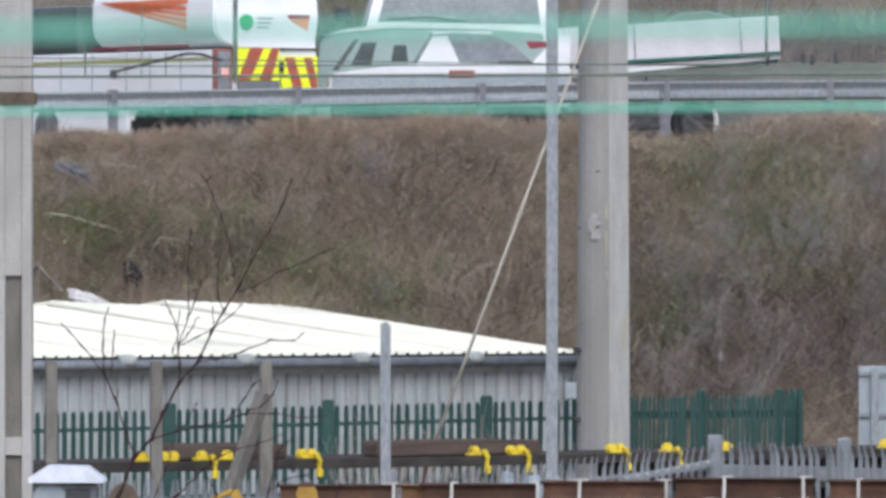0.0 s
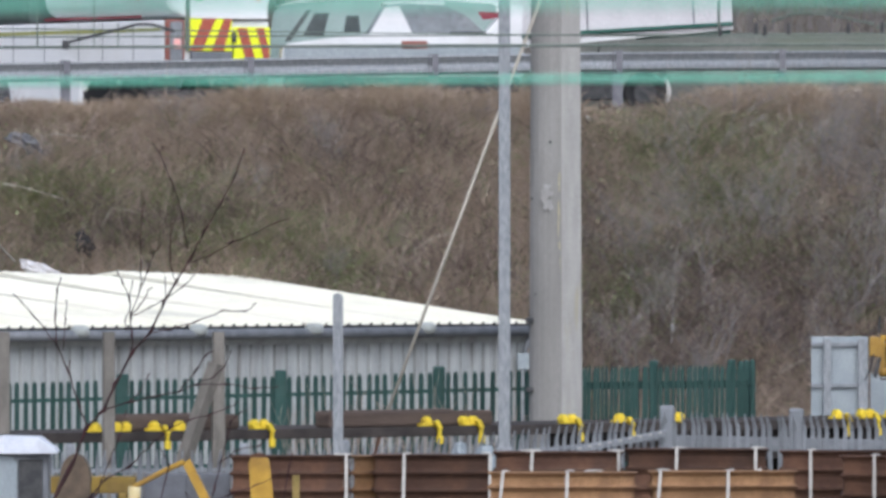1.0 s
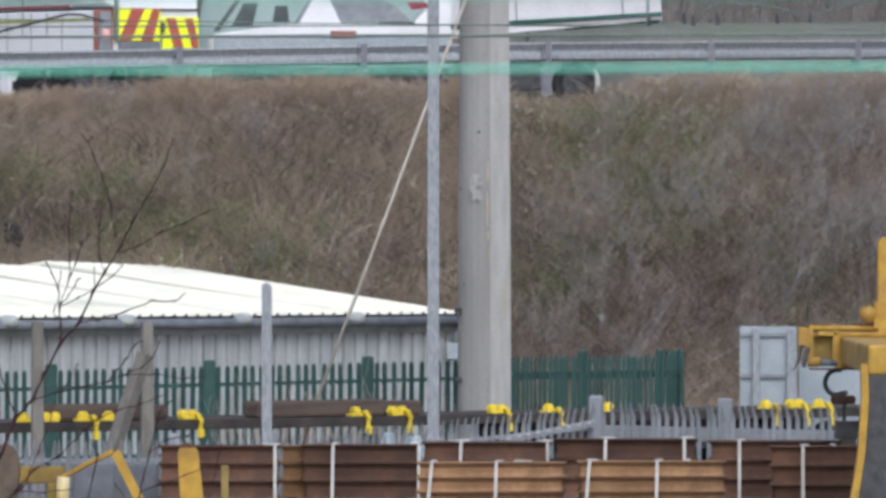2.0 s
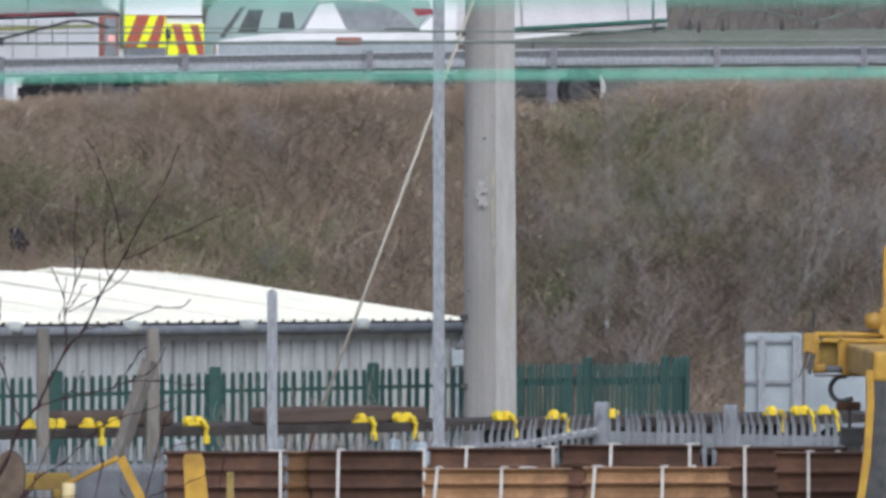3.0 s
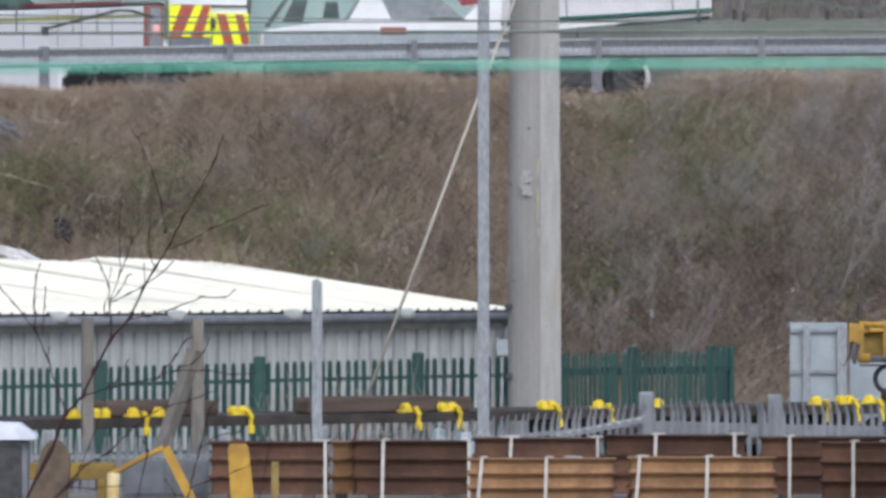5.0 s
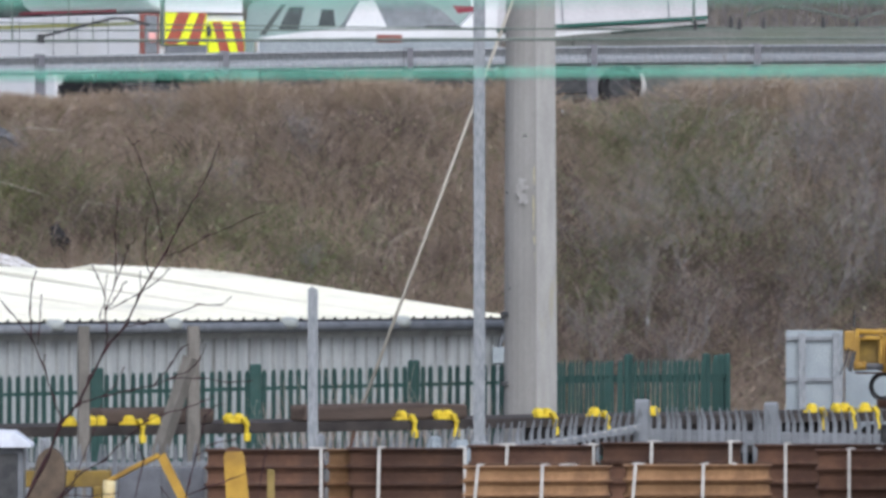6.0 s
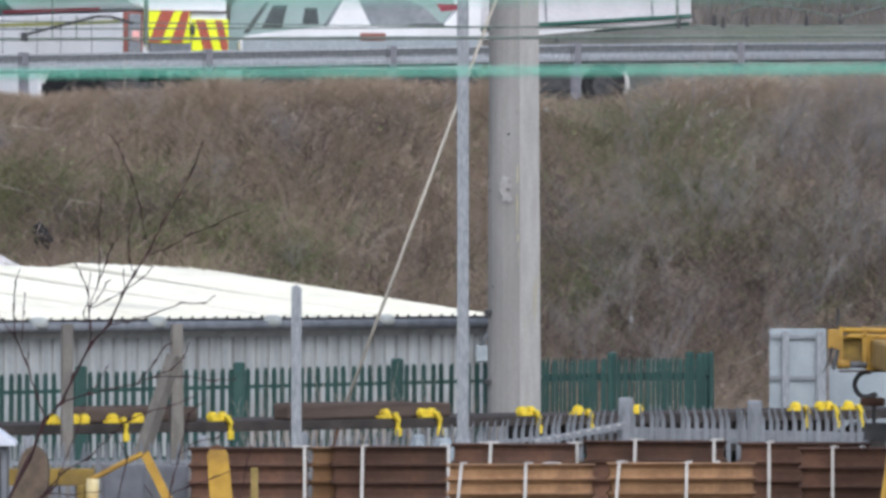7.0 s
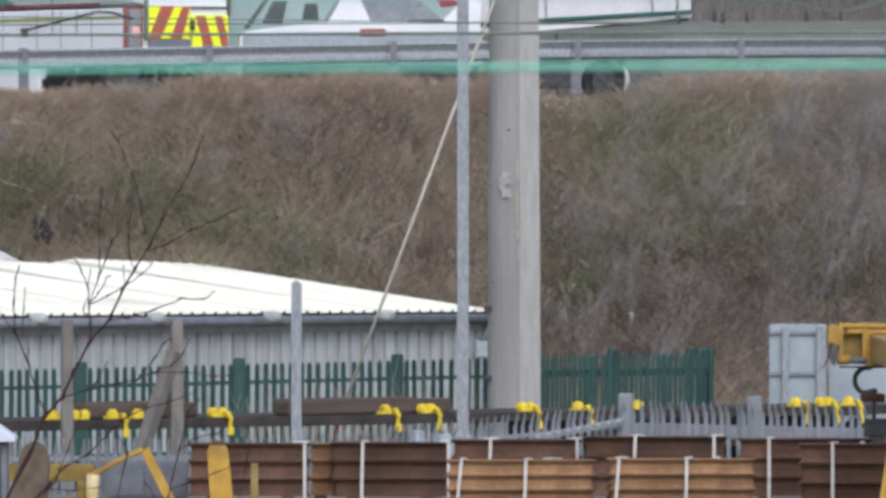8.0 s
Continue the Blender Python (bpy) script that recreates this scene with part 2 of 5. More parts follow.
def prism(outline, depth, bm=None, axis="y", start=0.0):
    """Extrudes a closed outline of (a, b) points; axis y takes (x, z), axis x takes (y, z), axis z takes (x, y)."""
    bm = bm or bmesh.new()

    def put(a, b, c):
        return {"y": (a, c, b), "x": (c, a, b), "z": (a, b, c)}[axis]
    lo = [bm.verts.new(put(a, b, start)) for a, b in outline]
    hi = [bm.verts.new(put(a, b, start + depth)) for a, b in outline]
    n = len(outline)
    bm.faces.new(lo)
    bm.faces.new(hi[::-1])
    for i in range(n):
        bm.faces.new((lo[i], lo[(i + 1) % n], hi[(i + 1) % n], hi[i]))
    return bm


def tube(points, radii, sides=6, bm=None):
    """A round rod through points, with a radius at each of them."""
    bm = bm or bmesh.new()
    pts = [Vector(p) for p in points]
    rings = []
    for i, p in enumerate(pts):
        d = (pts[min(i + 1, len(pts) - 1)] - pts[max(i - 1, 0)]).normalized()
        s = d.cross(Vector((0, 1, 0.13))).normalized()
        t = d.cross(s)
        r = radii[i] if isinstance(radii, (list, tuple)) else radii
        rings.append([bm.verts.new(p + r * (math.cos(a) * s + math.sin(a) * t)) for a in (2 * math.pi * k / sides for k in range(sides))])
    for a, b in zip(rings, rings[1:]):
        for k in range(sides):
            bm.faces.new((a[k], a[(k + 1) % sides], b[(k + 1) % sides], b[k]))
    bm.faces.new(rings[0][::-1])
    bm.faces.new(rings[-1])
    return bm


def many_tubes(name, paths, radii, mat, sides=3):
    """Many thin stems in one mesh: paths is (count, points, 3), radii (count, points)."""
    n, k, _ = paths.shape
    d = np.gradient(paths, axis=1)
    d /= np.linalg.norm(d, axis=2, keepdims=True) + 1e-9
    s = np.cross(d, np.array((0.05, 1.0, 0.13)))
    s /= np.linalg.norm(s, axis=2, keepdims=True) + 1e-9
    t = np.cross(d, s)
    ang = 2 * np.pi * np.arange(sides) / sides
    ring = paths[:, :, None] + radii[:, :, None, None] * (np.cos(ang)[:, None] * s[:, :, None] + np.sin(ang)[:, None] * t[:, :, None])
    verts = ring.reshape(-1, 3)
    base = (np.arange(n)[:, None, None] * k + np.arange(k - 1)[None, :, None]) * sides
    a = np.arange(sides)[None, None]
    b = (a + 1) % sides
    faces = np.stack((base + a, base + b, base + b + sides, base + a + sides), -1).reshape(-1, 4)
    me = bpy.data.meshes.new(name)
    me.vertices.add(len(verts))
    me.vertices.foreach_set("co", verts.astype(np.float32).ravel())
    me.loops.add(faces.size)
    me.loops.foreach_set("vertex_index", faces.astype(np.int32).ravel())
    me.polygons.add(len(faces))
    me.polygons.foreach_set("loop_start", np.arange(0, faces.size, 4, dtype=np.int32))
    me.update(calc_edges=True)
    me.materials.append(M[mat])
    return new(name, me)


def many_leaves(name, centres, size, mat):
    """Many small pointed leaves in one mesh, each turned at random."""
    n = len(centres)
    a = np.random.normal(size=(n, 3))
    a /= np.linalg.norm(a, axis=1, keepdims=True)
    b = np.cross(a, np.random.normal(size=(n, 3)))
    b /= np.linalg.norm(b, axis=1, keepdims=True)
    s = size * np.random.uniform(0.5, 1.3, (n, 1))
    fold = np.cross(a, b) * s * 0.2
    v = np.stack((centres - a * s, centres + b * s * 0.45 + fold, centres + a * s, centres - b * s * 0.45 + fold), 1).reshape(-1, 3)
    me = bpy.data.meshes.new(name)
    i = np.arange(n)[:, None] * 4
    f = np.concatenate((i + np.array((0, 1, 2)), i + np.array((0, 2, 3))), 1).reshape(-1, 3)
    me.vertices.add(len(v))
    me.vertices.foreach_set("co", v.astype(np.float32).ravel())
    me.loops.add(f.size)
    me.loops.foreach_set("vertex_index", f.astype(np.int32).ravel())
    me.polygons.add(len(f))
    me.polygons.foreach_set("loop_start", np.arange(0, f.size, 3, dtype=np.int32))
    me.update(calc_edges=True)
    me.materials.append(M[mat])
    return new(name, me)


# ---- ground, embankment, road ----
def sheet(name, xs, ys, height, mat):
    me = bpy.data.meshes.new(name)
    v = [(x, y, height(x, y)) for y in ys for x in xs]
    n = len(xs)
    f = [(j * n + i, j * n + i + 1, (j + 1) * n + i + 1, (j + 1) * n + i) for j in range(len(ys) - 1) for i in range(n - 1)]
    me.from_pydata(v, [], f)
    me.materials.append(M[mat])
    for poly in me.polygons:
        poly.use_smooth = True
    return tagged(new(name, me), kind="structure")


FOOT, CREST, TOP = 184.0, 195.0, 6.35


def rough_ground(x, y):
    return 0.35 * noise.noise((x * 0.35, y * 0.5, 1.7)) + 0.16 * noise.noise((x * 1.3, y * 1.7, 4.1)) + 0.07 * noise.noise((x * 3.7, y * 4.1, 9.2))


def bank_height(x, y):
    """Height of the embankment: a rough slope, a level top with a road, and a rise behind it."""
    t = (y - FOOT) / (CREST - FOOT)
    if t <= 0:
        return -0.05
    if t < 1:
        s = t - 0.13 * math.sin(2 * math.pi * t) / 2
        return TOP * s + rough_ground(x, y) * min(1, 4 * t, 4 * (1 - t) + 0.25)
    if y < 209:
        return TOP + 0.1 * rough_ground(x, y) * (1 if y < 197 else 0)
    return TOP + min(1, (y - 209) / 9) * 5.0 + rough_ground(x, y) * min(1, (y - 209) / 2)


ground = tagged(sheet("ground", [-3000, -300, -60, -20, 0, 20, 60, 300, 3000], [-3000, -200, 0, 60, 120, 160, 200, 400, 4000], lambda x, y: 0.0, "yard"), "grey ballast and cinder yard ground", "ground")
bank_x = [-400, -150, -60, -30] + [-16 + 0.16 * i for i in range(201)] + [30, 60, 150, 400]
bank_y = [184 - 0.02] + [184 + 0.16 * i for i in range(1, 80)] + [198, 202, 206, 209, 210, 211, 212, 213.5, 215, 218, 240, 500]
embankment = tagged(sheet("embankment", bank_x, bank_y, bank_height, "earth"), "steep brown earth embankment grown over with dead scrub", "embankment")
road = tagged(part("road", block(-400, 400, 197.2, 208.5, TOP - 0.3, TOP + 0.004), "asphalt"), "grey asphalt road on the embankment", "road", kind="structure")


# ---- scrub on the embankment ----
def on_bank(n, x0, x1, t0=0.02, t1=1.0):
    x = np.random.uniform(x0, x1, n)
    y = FOOT + (CREST - FOOT) * np.random.uniform(t0, t1, n)
    z = np.array([bank_height(a, b) for a, b in zip(x, y)])
    return np.stack((x, y, z), 1)


def arching(base, length, lean, droop, points=4, out=(0, -0.35, 0)):
    """Stems that rise from base, lean at random and bow over."""
    n = len(base)
    if n and base[:, 1].max() < 200:
        room = np.array([TOP + verge_height(x) for x in base[:, 0]]) - base[:, 2]
        length = np.minimum(length, np.maximum(0.10, room * np.random.uniform(0.7, 1.9, n)))
    ang = np.random.uniform(0, 2 * np.pi, n)
    side = np.stack((np.cos(ang), np.sin(ang), np.zeros(n)), 1) * (lean * np.random.uniform(0.3, 1.0, n))[:, None] + np.array(out)
    up = np.zeros((n, 3))
    up[:, 2] = 1
    s = np.linspace(0, 1, points)[None, :, None]
    ln = length[:, None, None]
    p = base[:, None] + ln * (s * up[:, None] * (1 - droop * s) + side[:, None] * s ** 1.5)
    return p + np.random.normal(scale=0.02, size=p.shape) * s


def verge_height(x):
    """How far growth near the crest may stand above the road: low under the lorry and in the open grass."""
    low = 1 / (1 + math.exp((x + 7.0) * 4))
    open_grass = math.exp(-((x - 2.6) / 1.1) ** 4)
    return 0.80 - 0.52 * low - 0.56 * open_grass + 0.22 * noise.noise((x * 1.1, 7.7, 0))


def patchy(pts, freq, seed, lo, hi):
    """Keeps points by a slow noise, so that growth comes in patches."""
    keep = [lo + (hi - lo) * (0.5 + noise.noise((p[0] * freq, p[1] * freq, seed))) > random.random() for p in pts]
    return pts[np.array(keep)]


def crest_gap(x):
    """How tall the growth along the crest stands: low where the grass is open, taller elsewhere."""
    open_grass = math.exp(-((x - 2.9) / 1.25) ** 2)
    return 0.2 - 0.12 * open_grass + (0.08 if x < 1 else 0) + (0.5 if x < -5.2 else 0.85 if x < 1 else 1.1) * (1 - open_grass) * (0.8 + 0.6 * noise.noise((x * 0.8, 3.3, 0)))


b = patchy(on_bank(120000, -11.5, 10.5), 1.0, 3.0, 0.2, 1.5)
n = len(b)
scrub = many_tubes("dead_scrub", arching(b, np.random.uniform(0.25, 1.0, n), 0.85, 0.35, 3, (0, -0.2, 0)), np.random.uniform(0.0035, 0.0075, n)[:, None] * np.array((1.2, 1.0, 0.4))[None], "scrub")
tagged(scrub, "dense tangle of dead brown bramble stems", "scrub", kind="stuff")


def spots(pts, places, rest):
    """Keeps points that lie in rounded patches of growth, given as (x, share of the slope, width, height, density), and a few elsewhere."""
    t = (pts[:, 1] - FOOT) / (CREST - FOOT)
    p = np.full(len(pts), rest)
    for x, s, w, h, k in places:
        p = p + k * np.exp(-((pts[:, 0] - x) / w) ** 2 - ((t - s) / h) ** 2)
    wob = np.array([noise.noise((q[0] * 1.3, q[1] * 1.3, 5.0)) for q in pts])
    return pts[np.random.uniform(0, 1, len(pts)) < p * (1 + 1.2 * wob)]


# Dark stem colour makes bramble clumps and paints the shade of hollows.
b = spots(on_bank(60000, -11.5, 10.5, 0.0, 0.95), ((-7.0, 0.59, 1.1, 0.055, 1.4), (-5.4, 0.60, 1.1, 0.06, 0.7), (3.4, 0.33, 1.1, 0.14, 1.3), (5.0, 0.42, 1.5, 0.14, 0.9), (6.6, 0.42, 1.3, 0.14, 1.1), (1.9, 0.55, 0.5, 0.3, 0.6), (-2.0, 0.75, 1.6, 0.10, 0.45), (8.6, 0.6, 1.2, 0.2, 0.5), (-0.8, 0.5, 1.0, 0.1, 0.4)), 0.10)
n = len(b)
tagged(many_tubes("bramble_and_hollow_shade", arching(b, np.random.uniform(0.5, 1.15, n), 0.9, 0.4, 4, (0, -0.25, 0)), np.random.uniform(0.005, 0.010, n)[:, None] * np.array((1.2, 1.0, 0.8, 0.4))[None], "hollow_shade_scrub"), "dead bramble coloured dark for clumps and shaded hollows", "bramble", kind="stuff")
b = on_bank(1100, -11.5, 10.5, 0.0, 0.97)
n = len(b)
tagged(many_tubes("pale_stems", arching(b, np.random.uniform(0.5, 1.5, n), 0.9, 0.4, 5, (0, -0.25, 0)), np.random.uniform(0.0045, 0.008, n)[:, None] * np.array((1.2, 1.1, 1.0, 0.8, 0.4))[None], "grass"), "long pale dead stems arching out of the scrub", "stems", kind="stuff")
b = patchy(on_bank(3300, -11.5, 10.5, 0.0, 0.97), 0.7, 21.0, 0.2, 1.2)
b = b[~((np.abs(b[:, 0] - 2.9) < 1.2) & (b[:, 1] > 192.8))]
n = len(b)
stalks = arching(b, np.random.uniform(0.5, 1.45, n), 0.38, 0.12, 5, (0, -0.12, 0))
tagged(many_tubes("bare_stalks", stalks, np.random.uniform(0.0045, 0.0085, n)[:, None] * np.array((1.2, 1.1, 1.0, 0.8, 0.4))[None], "stalk"), "upright bare stalks standing out of the scrub", "stalks", kind="stuff")
forks = np.concatenate((stalks[:, 2], stalks[::2, 3], stalks[1::2, 3]))
n = len(forks)
tagged(many_tubes("side_twigs", arching(forks, np.random.uniform(0.15, 0.5, n), 0.8, 0.2, 3, (0, -0.05, 0)), np.random.uniform(0.003, 0.0055, n)[:, None] * np.array((1.2, 1.0, 0.4))[None], "stalk"), "thin side twigs of the bare stalks", "twigs", kind="stuff")
b = spots(on_bank(24000, -11.5, -3.0, 0.5, 0.9), ((-8.0, 0.65, 1.5, 0.05, 0.8), (-4.35, 0.56, 0.35, 0.03, 1.0), (-5.6, 0.58, 0.5, 0.02, 0.5)), 0.0)
n = len(b)
tagged(many_tubes("olive_grass", arching(b, np.random.uniform(0.2, 0.6, n), 0.9, 0.4, 3), np.random.uniform(0.004, 0.008, n)[:, None] * np.array((1.2, 1.0, 0.3))[None], "verge"), "pale olive grass in a clearing of the scrub", "grass", kind="stuff")
b = patchy(on_bank(16000, -11.5, 10.5), 0.9, 13.0, 0.1, 1.3)
b[:, 2] += np.random.uniform(0.05, 0.5, len(b))
b[:, 1] -= np.random.uniform(0.0, 0.4, len(b))
tagged(many_leaves("dead_leaves", b, 0.045, "litter_leaf"), "curled brown dead leaves caught among stems", "leaves", kind="stuff")
b = on_bank(34000, -11.5, 10.5, 0.90, 1.02)
n = len(b)
tall = np.array([crest_gap(x) for x in b[:, 0]]) * np.random.uniform(0.5, 1.1, n)
tagged(many_tubes("crest_scrub", arching(b, tall, 0.7, 0.35, 4, (0, -0.1, 0)), np.random.uniform(0.004, 0.009, n)[:, None] * np.array((1.2, 1.0, 0.8, 0.4))[None], "grass"), "tan dead growth along the crest under the barrier", "scrub", kind="stuff")
b = patchy(on_bank(14000, -11.5, 10.5, 0.72, 1.0), 0.5, 8.0, 0.3, 1.2)
n = len(b)
grass = many_tubes("dry_grass", arching(b, np.random.uniform(0.15, 0.45, n), 0.9, 0.4, 3), np.random.uniform(0.003, 0.007, n)[:, None] * np.array((1.2, 1.0, 0.3))[None], "grass")
tagged(grass, "straw-coloured dry grass along the crest", "grass", kind="stuff")
b = spots(on_bank(80000, -11.5, 10.5, 0.05, 0.95), ((3.8, 0.76, 1.3, 0.12, 0.7), (4.6, 0.62, 1.3, 0.12, 0.75), (2.7, 0.44, 0.6, 0.07, 1.3), (-4.6, 0.565, 1.4, 0.045, 1.3), (-7.9, 0.66, 1.5, 0.05, 0.6), (-5.9, 0.65, 1.2, 0.05, 0.7), (-8.6, 0.58, 0.7, 0.05, 0.5), (6.9, 0.5, 0.8, 0.1, 0.5), (5.4, 0.86, 1.2, 0.08, 0.5), (-2.6, 0.5, 0.8, 0.08, 0.4)), 0.07)
v = spots(on_bank(26000, 0.5, 5.5, 0.82, 1.0), ((2.5, 0.94, 1.0, 0.07, 1.6), (3.6, 0.86, 0.8, 0.05, 0.5)), 0.0)
n = len(v)
tagged(many_tubes("verge_grass", arching(v, np.random.uniform(0.12, 0.3, n), 0.9, 0.4, 3), np.random.uniform(0.004, 0.008, n)[:, None] * np.array((1.2, 1.0, 0.3))[None], "verge"), "yellow-green tussocky grass at the top of the bank", "grass", kind="stuff")
n = len(b)
green = many_tubes("green_bramble", arching(b, np.random.uniform(0.45, 1.1, n), 0.9, 0.4, 4, (0, -0.25, 0)), np.random.uniform(0.004, 0.009, n)[:, None] * np.array((1.2, 1.0, 0.8, 0.4))[None], "leaf")
tagged(green, "dull green bramble and grass stems among dead growth", "bramble", kind="stuff")
b = b[::5]
b[:, 2] += np.random.uniform(0.05, 0.5, len(b))
b[:, 1] -= np.random.uniform(0.0, 0.5, len(b))
tagged(many_leaves("bramble_leaves", b, 0.05, "leaf"), "patches of dull green bramble leaves", "leaves", kind="stuff")


def shrub(x, y, h, seed, spread=1.0):
    """A leafless shrub: limbs that fork into many thin twigs."""
    rng = random.Random(seed)
    lines = []

    def grow(p, d, length, r, level):
        q = [p]
        for k in range(3):
            d = (d + Vector((rng.gauss(0, 0.16), rng.gauss(0, 0.16), rng.gauss(0.04, 0.08)))).normalized()
            q.append(q[-1] + d * length / 3)
        lines.append((q, [r, r * 0.85, r * 0.7, r * 0.5]))
        if level < 4:
            for k in range(rng.choice((3, 3, 4)) if level < 3 else 3):
                nd = (d * 0.8 + Vector((rng.gauss(0, 0.55), rng.gauss(0, 0.5), rng.gauss(0.1, 0.3)))).normalized()
                grow(q[rng.choice((1, 2, 2, 3, 3))], nd, length * rng.uniform(0.5, 0.8), r * 0.52, level + 1)
    base = Vector((x, y, bank_height(x, y) - 0.1))
    for k in range(rng.choice((3, 4, 5))):
        grow(base, Vector((rng.gauss(0, 0.4) * spread, rng.gauss(-0.15, 0.25) * spread, 1)).normalized(), h * rng.uniform(0.35, 0.5), 0.014, 0)
    ob = many_tubes("shrub", np.array([[tuple(v) for v in q] for q, _ in lines]), np.array([r for _, r in lines]), "shrub")
    return tagged(ob, "leafless grey-brown shrub on the embankment", "shrub", "shrubs on the embankment")


srng = random.Random(5)
for i in range(48):
    right = i < 36
    x = srng.uniform(2.4, 10.5) if right else srng.uniform(-10, 1.5)
    y = srng.uniform(185.0, 194.0)
    if right and x < 4.2 and y > 192:
        continue
    shrub(x, y, srng.uniform(1.7, 3.0) if right else srng.uniform(0.9, 1.5), 40 + i)

for i in range(12):
    shrub(srng.uniform(3.6, 9.6), srng.uniform(187, 193.0), srng.uniform(2.2, 3.4), 140 + i, 0.35)

# hedge and scrub behind the road
b = np.stack((np.random.uniform(-16, 16, 9000), np.random.uniform(209.5, 214, 9000), np.zeros(9000)), 1)
b[:, 2] = [bank_height(p[0], p[1]) for p in b]
n = len(b)
tagged(many_tubes("hedge", arching(b, np.random.uniform(0.5, 1.6, n), 0.5, 0.3), np.random.uniform(0.006, 0.012, n)[:, None] * np.array((1.2, 1.0, 0.8, 0.4))[None], "shrub"), "brown leafless hedge behind the road", "hedge", kind="stuff")

verge_wall = part("verge_wall", block(1.117, 60, 208.6, 208.95, TOP - 0.2, 8.247, 0.02), "moss_wall")
tagged(verge_wall, "low grey-green mossy wall behind the road", "wall", kind="structure")

# ---- crash barrier along the road ----
barrier = thing("crash_barrier", "grey galvanised steel crash barrier along the road edge", "crash barrier")


def barrier_post(i):
    """Foot of each post: a straight run that bends away from the camera further on."""
    if i <= 3:
        return Vector((-4.556 + 3.56 * (i - 1), 196.2, 7.461 + 0.063 * i))
    p, head = barrier_post(i - 1), radians((0, 0, 0, 0, 26, 34, 38, 40, 40)[min(i, 8)])
    return p + Vector((3.56 * math.cos(head), 3.56 * math.sin(head), 0.05))


def w_beam(a, b):
    """A two-wave rail from post to post."""
    prof = [(0.0, 0.0), (-0.08, -0.005), (-0.09, -0.035), (-0.02, -0.15), (-0.015, -0.18), (-0.08, -0.235), (-0.09, -0.26), (-0.09, -0.33), (-0.03, -0.37), (0.0, -0.38)]
    prof = prof + [(y + 0.006, z) for y, z in reversed(prof)]
    n = Vector((a.y - b.y, b.x - a.x, 0)).normalized()
    bm = bmesh.new()
    ends = [[bm.verts.new(p + n * y + Vector((0, 0, z))) for y, z in prof] for p in (a, b)]
    for i in range(len(prof)):
        j = (i + 1) % len(prof)
        bm.faces.new((ends[0][i], ends[0][j], ends[1][j], ends[1][i]))
    return bm


for i in range(-5, 8):
    p, q = barrier_post(i), barrier_post(i + 1)
    part("rail", w_beam(p, q + (q - p) * 0.01 + Vector((0, -0.004, 0))), "galv", barrier)
    post = block(p.x - 0.10, p.x + 0.10, p.y + 0.01, p.y + 0.10, TOP - 0.4, p.z + 0.03, 0.01)
    block(p.x - 0.10, p.x - 0.07, p.y - 0.10, p.y + 0.01, p.z - 0.4, p.z + 0.03, 0.0, post)
    block(p.x - 0.03, p.x + 0.10, p.y - 0.125, p.y - 0.098, p.z - 0.40, p.z + 0.02, 0.0, post)
    part("post", post, "galv_post", barrier)

# ---- shed ----
EAVE = 2.486
shed = thing("shed", "low grey-white corrugated shed with a white sheet roof", "shed")
corner = Vector((0.748, 184.0, 0))          # front corner at the far end of the eave
along = Vector((-0.70711, -0.70711, 0))          # along the eave, towards the camera
back = Vector((-0.70711, 0.70711, 0))            # from eave to ridge
LENGTH, SPAN, RISE = 16.0, 7.55, 0.86


def shed_point(s, q, z):
    p = corner + along * s + back * q
    return (p.x, p.y, z)


def strip(name, outline, mat, smooth=False):
    """A ribbed wall sheet: outline is a list of (along, out) points, drawn from the ground to the eave."""
    bm = bmesh.new()
    lo = [bm.verts.new(shed_point(s, q, 0)) for s, q in outline]
    hi = [bm.verts.new(shed_point(s, q, EAVE - 0.02)) for s, q in outline]
    for i in range(len(outline) - 1):
        bm.faces.new((lo[i], lo[i + 1], hi[i + 1], hi[i]))
    return part(name, bm, mat, shed)


pts, s = [], 0.0
while s < LENGTH:
    pts += [(s, 0.0), (s + 0.19, 0.0), (s + 0.205, 0.06), (s + 0.262, 0.06), (s + 0.28, 0.0)]
    s += 0.29
strip("front_wall", pts, "cladding")
strip("end_wall", [(0.0, 0.0), (0.0, SPAN * 2)], "cladding")
strip("back_wall", [(0.0, SPAN * 2), (LENGTH, SPAN * 2), (LENGTH, 0.0)], "cladding")
BAY = 2.82


def ridge_at(a):
    """Where a seam that starts at a on the eave meets the ridge."""
    return a + 0.38 * min(1.0, a / BAY)


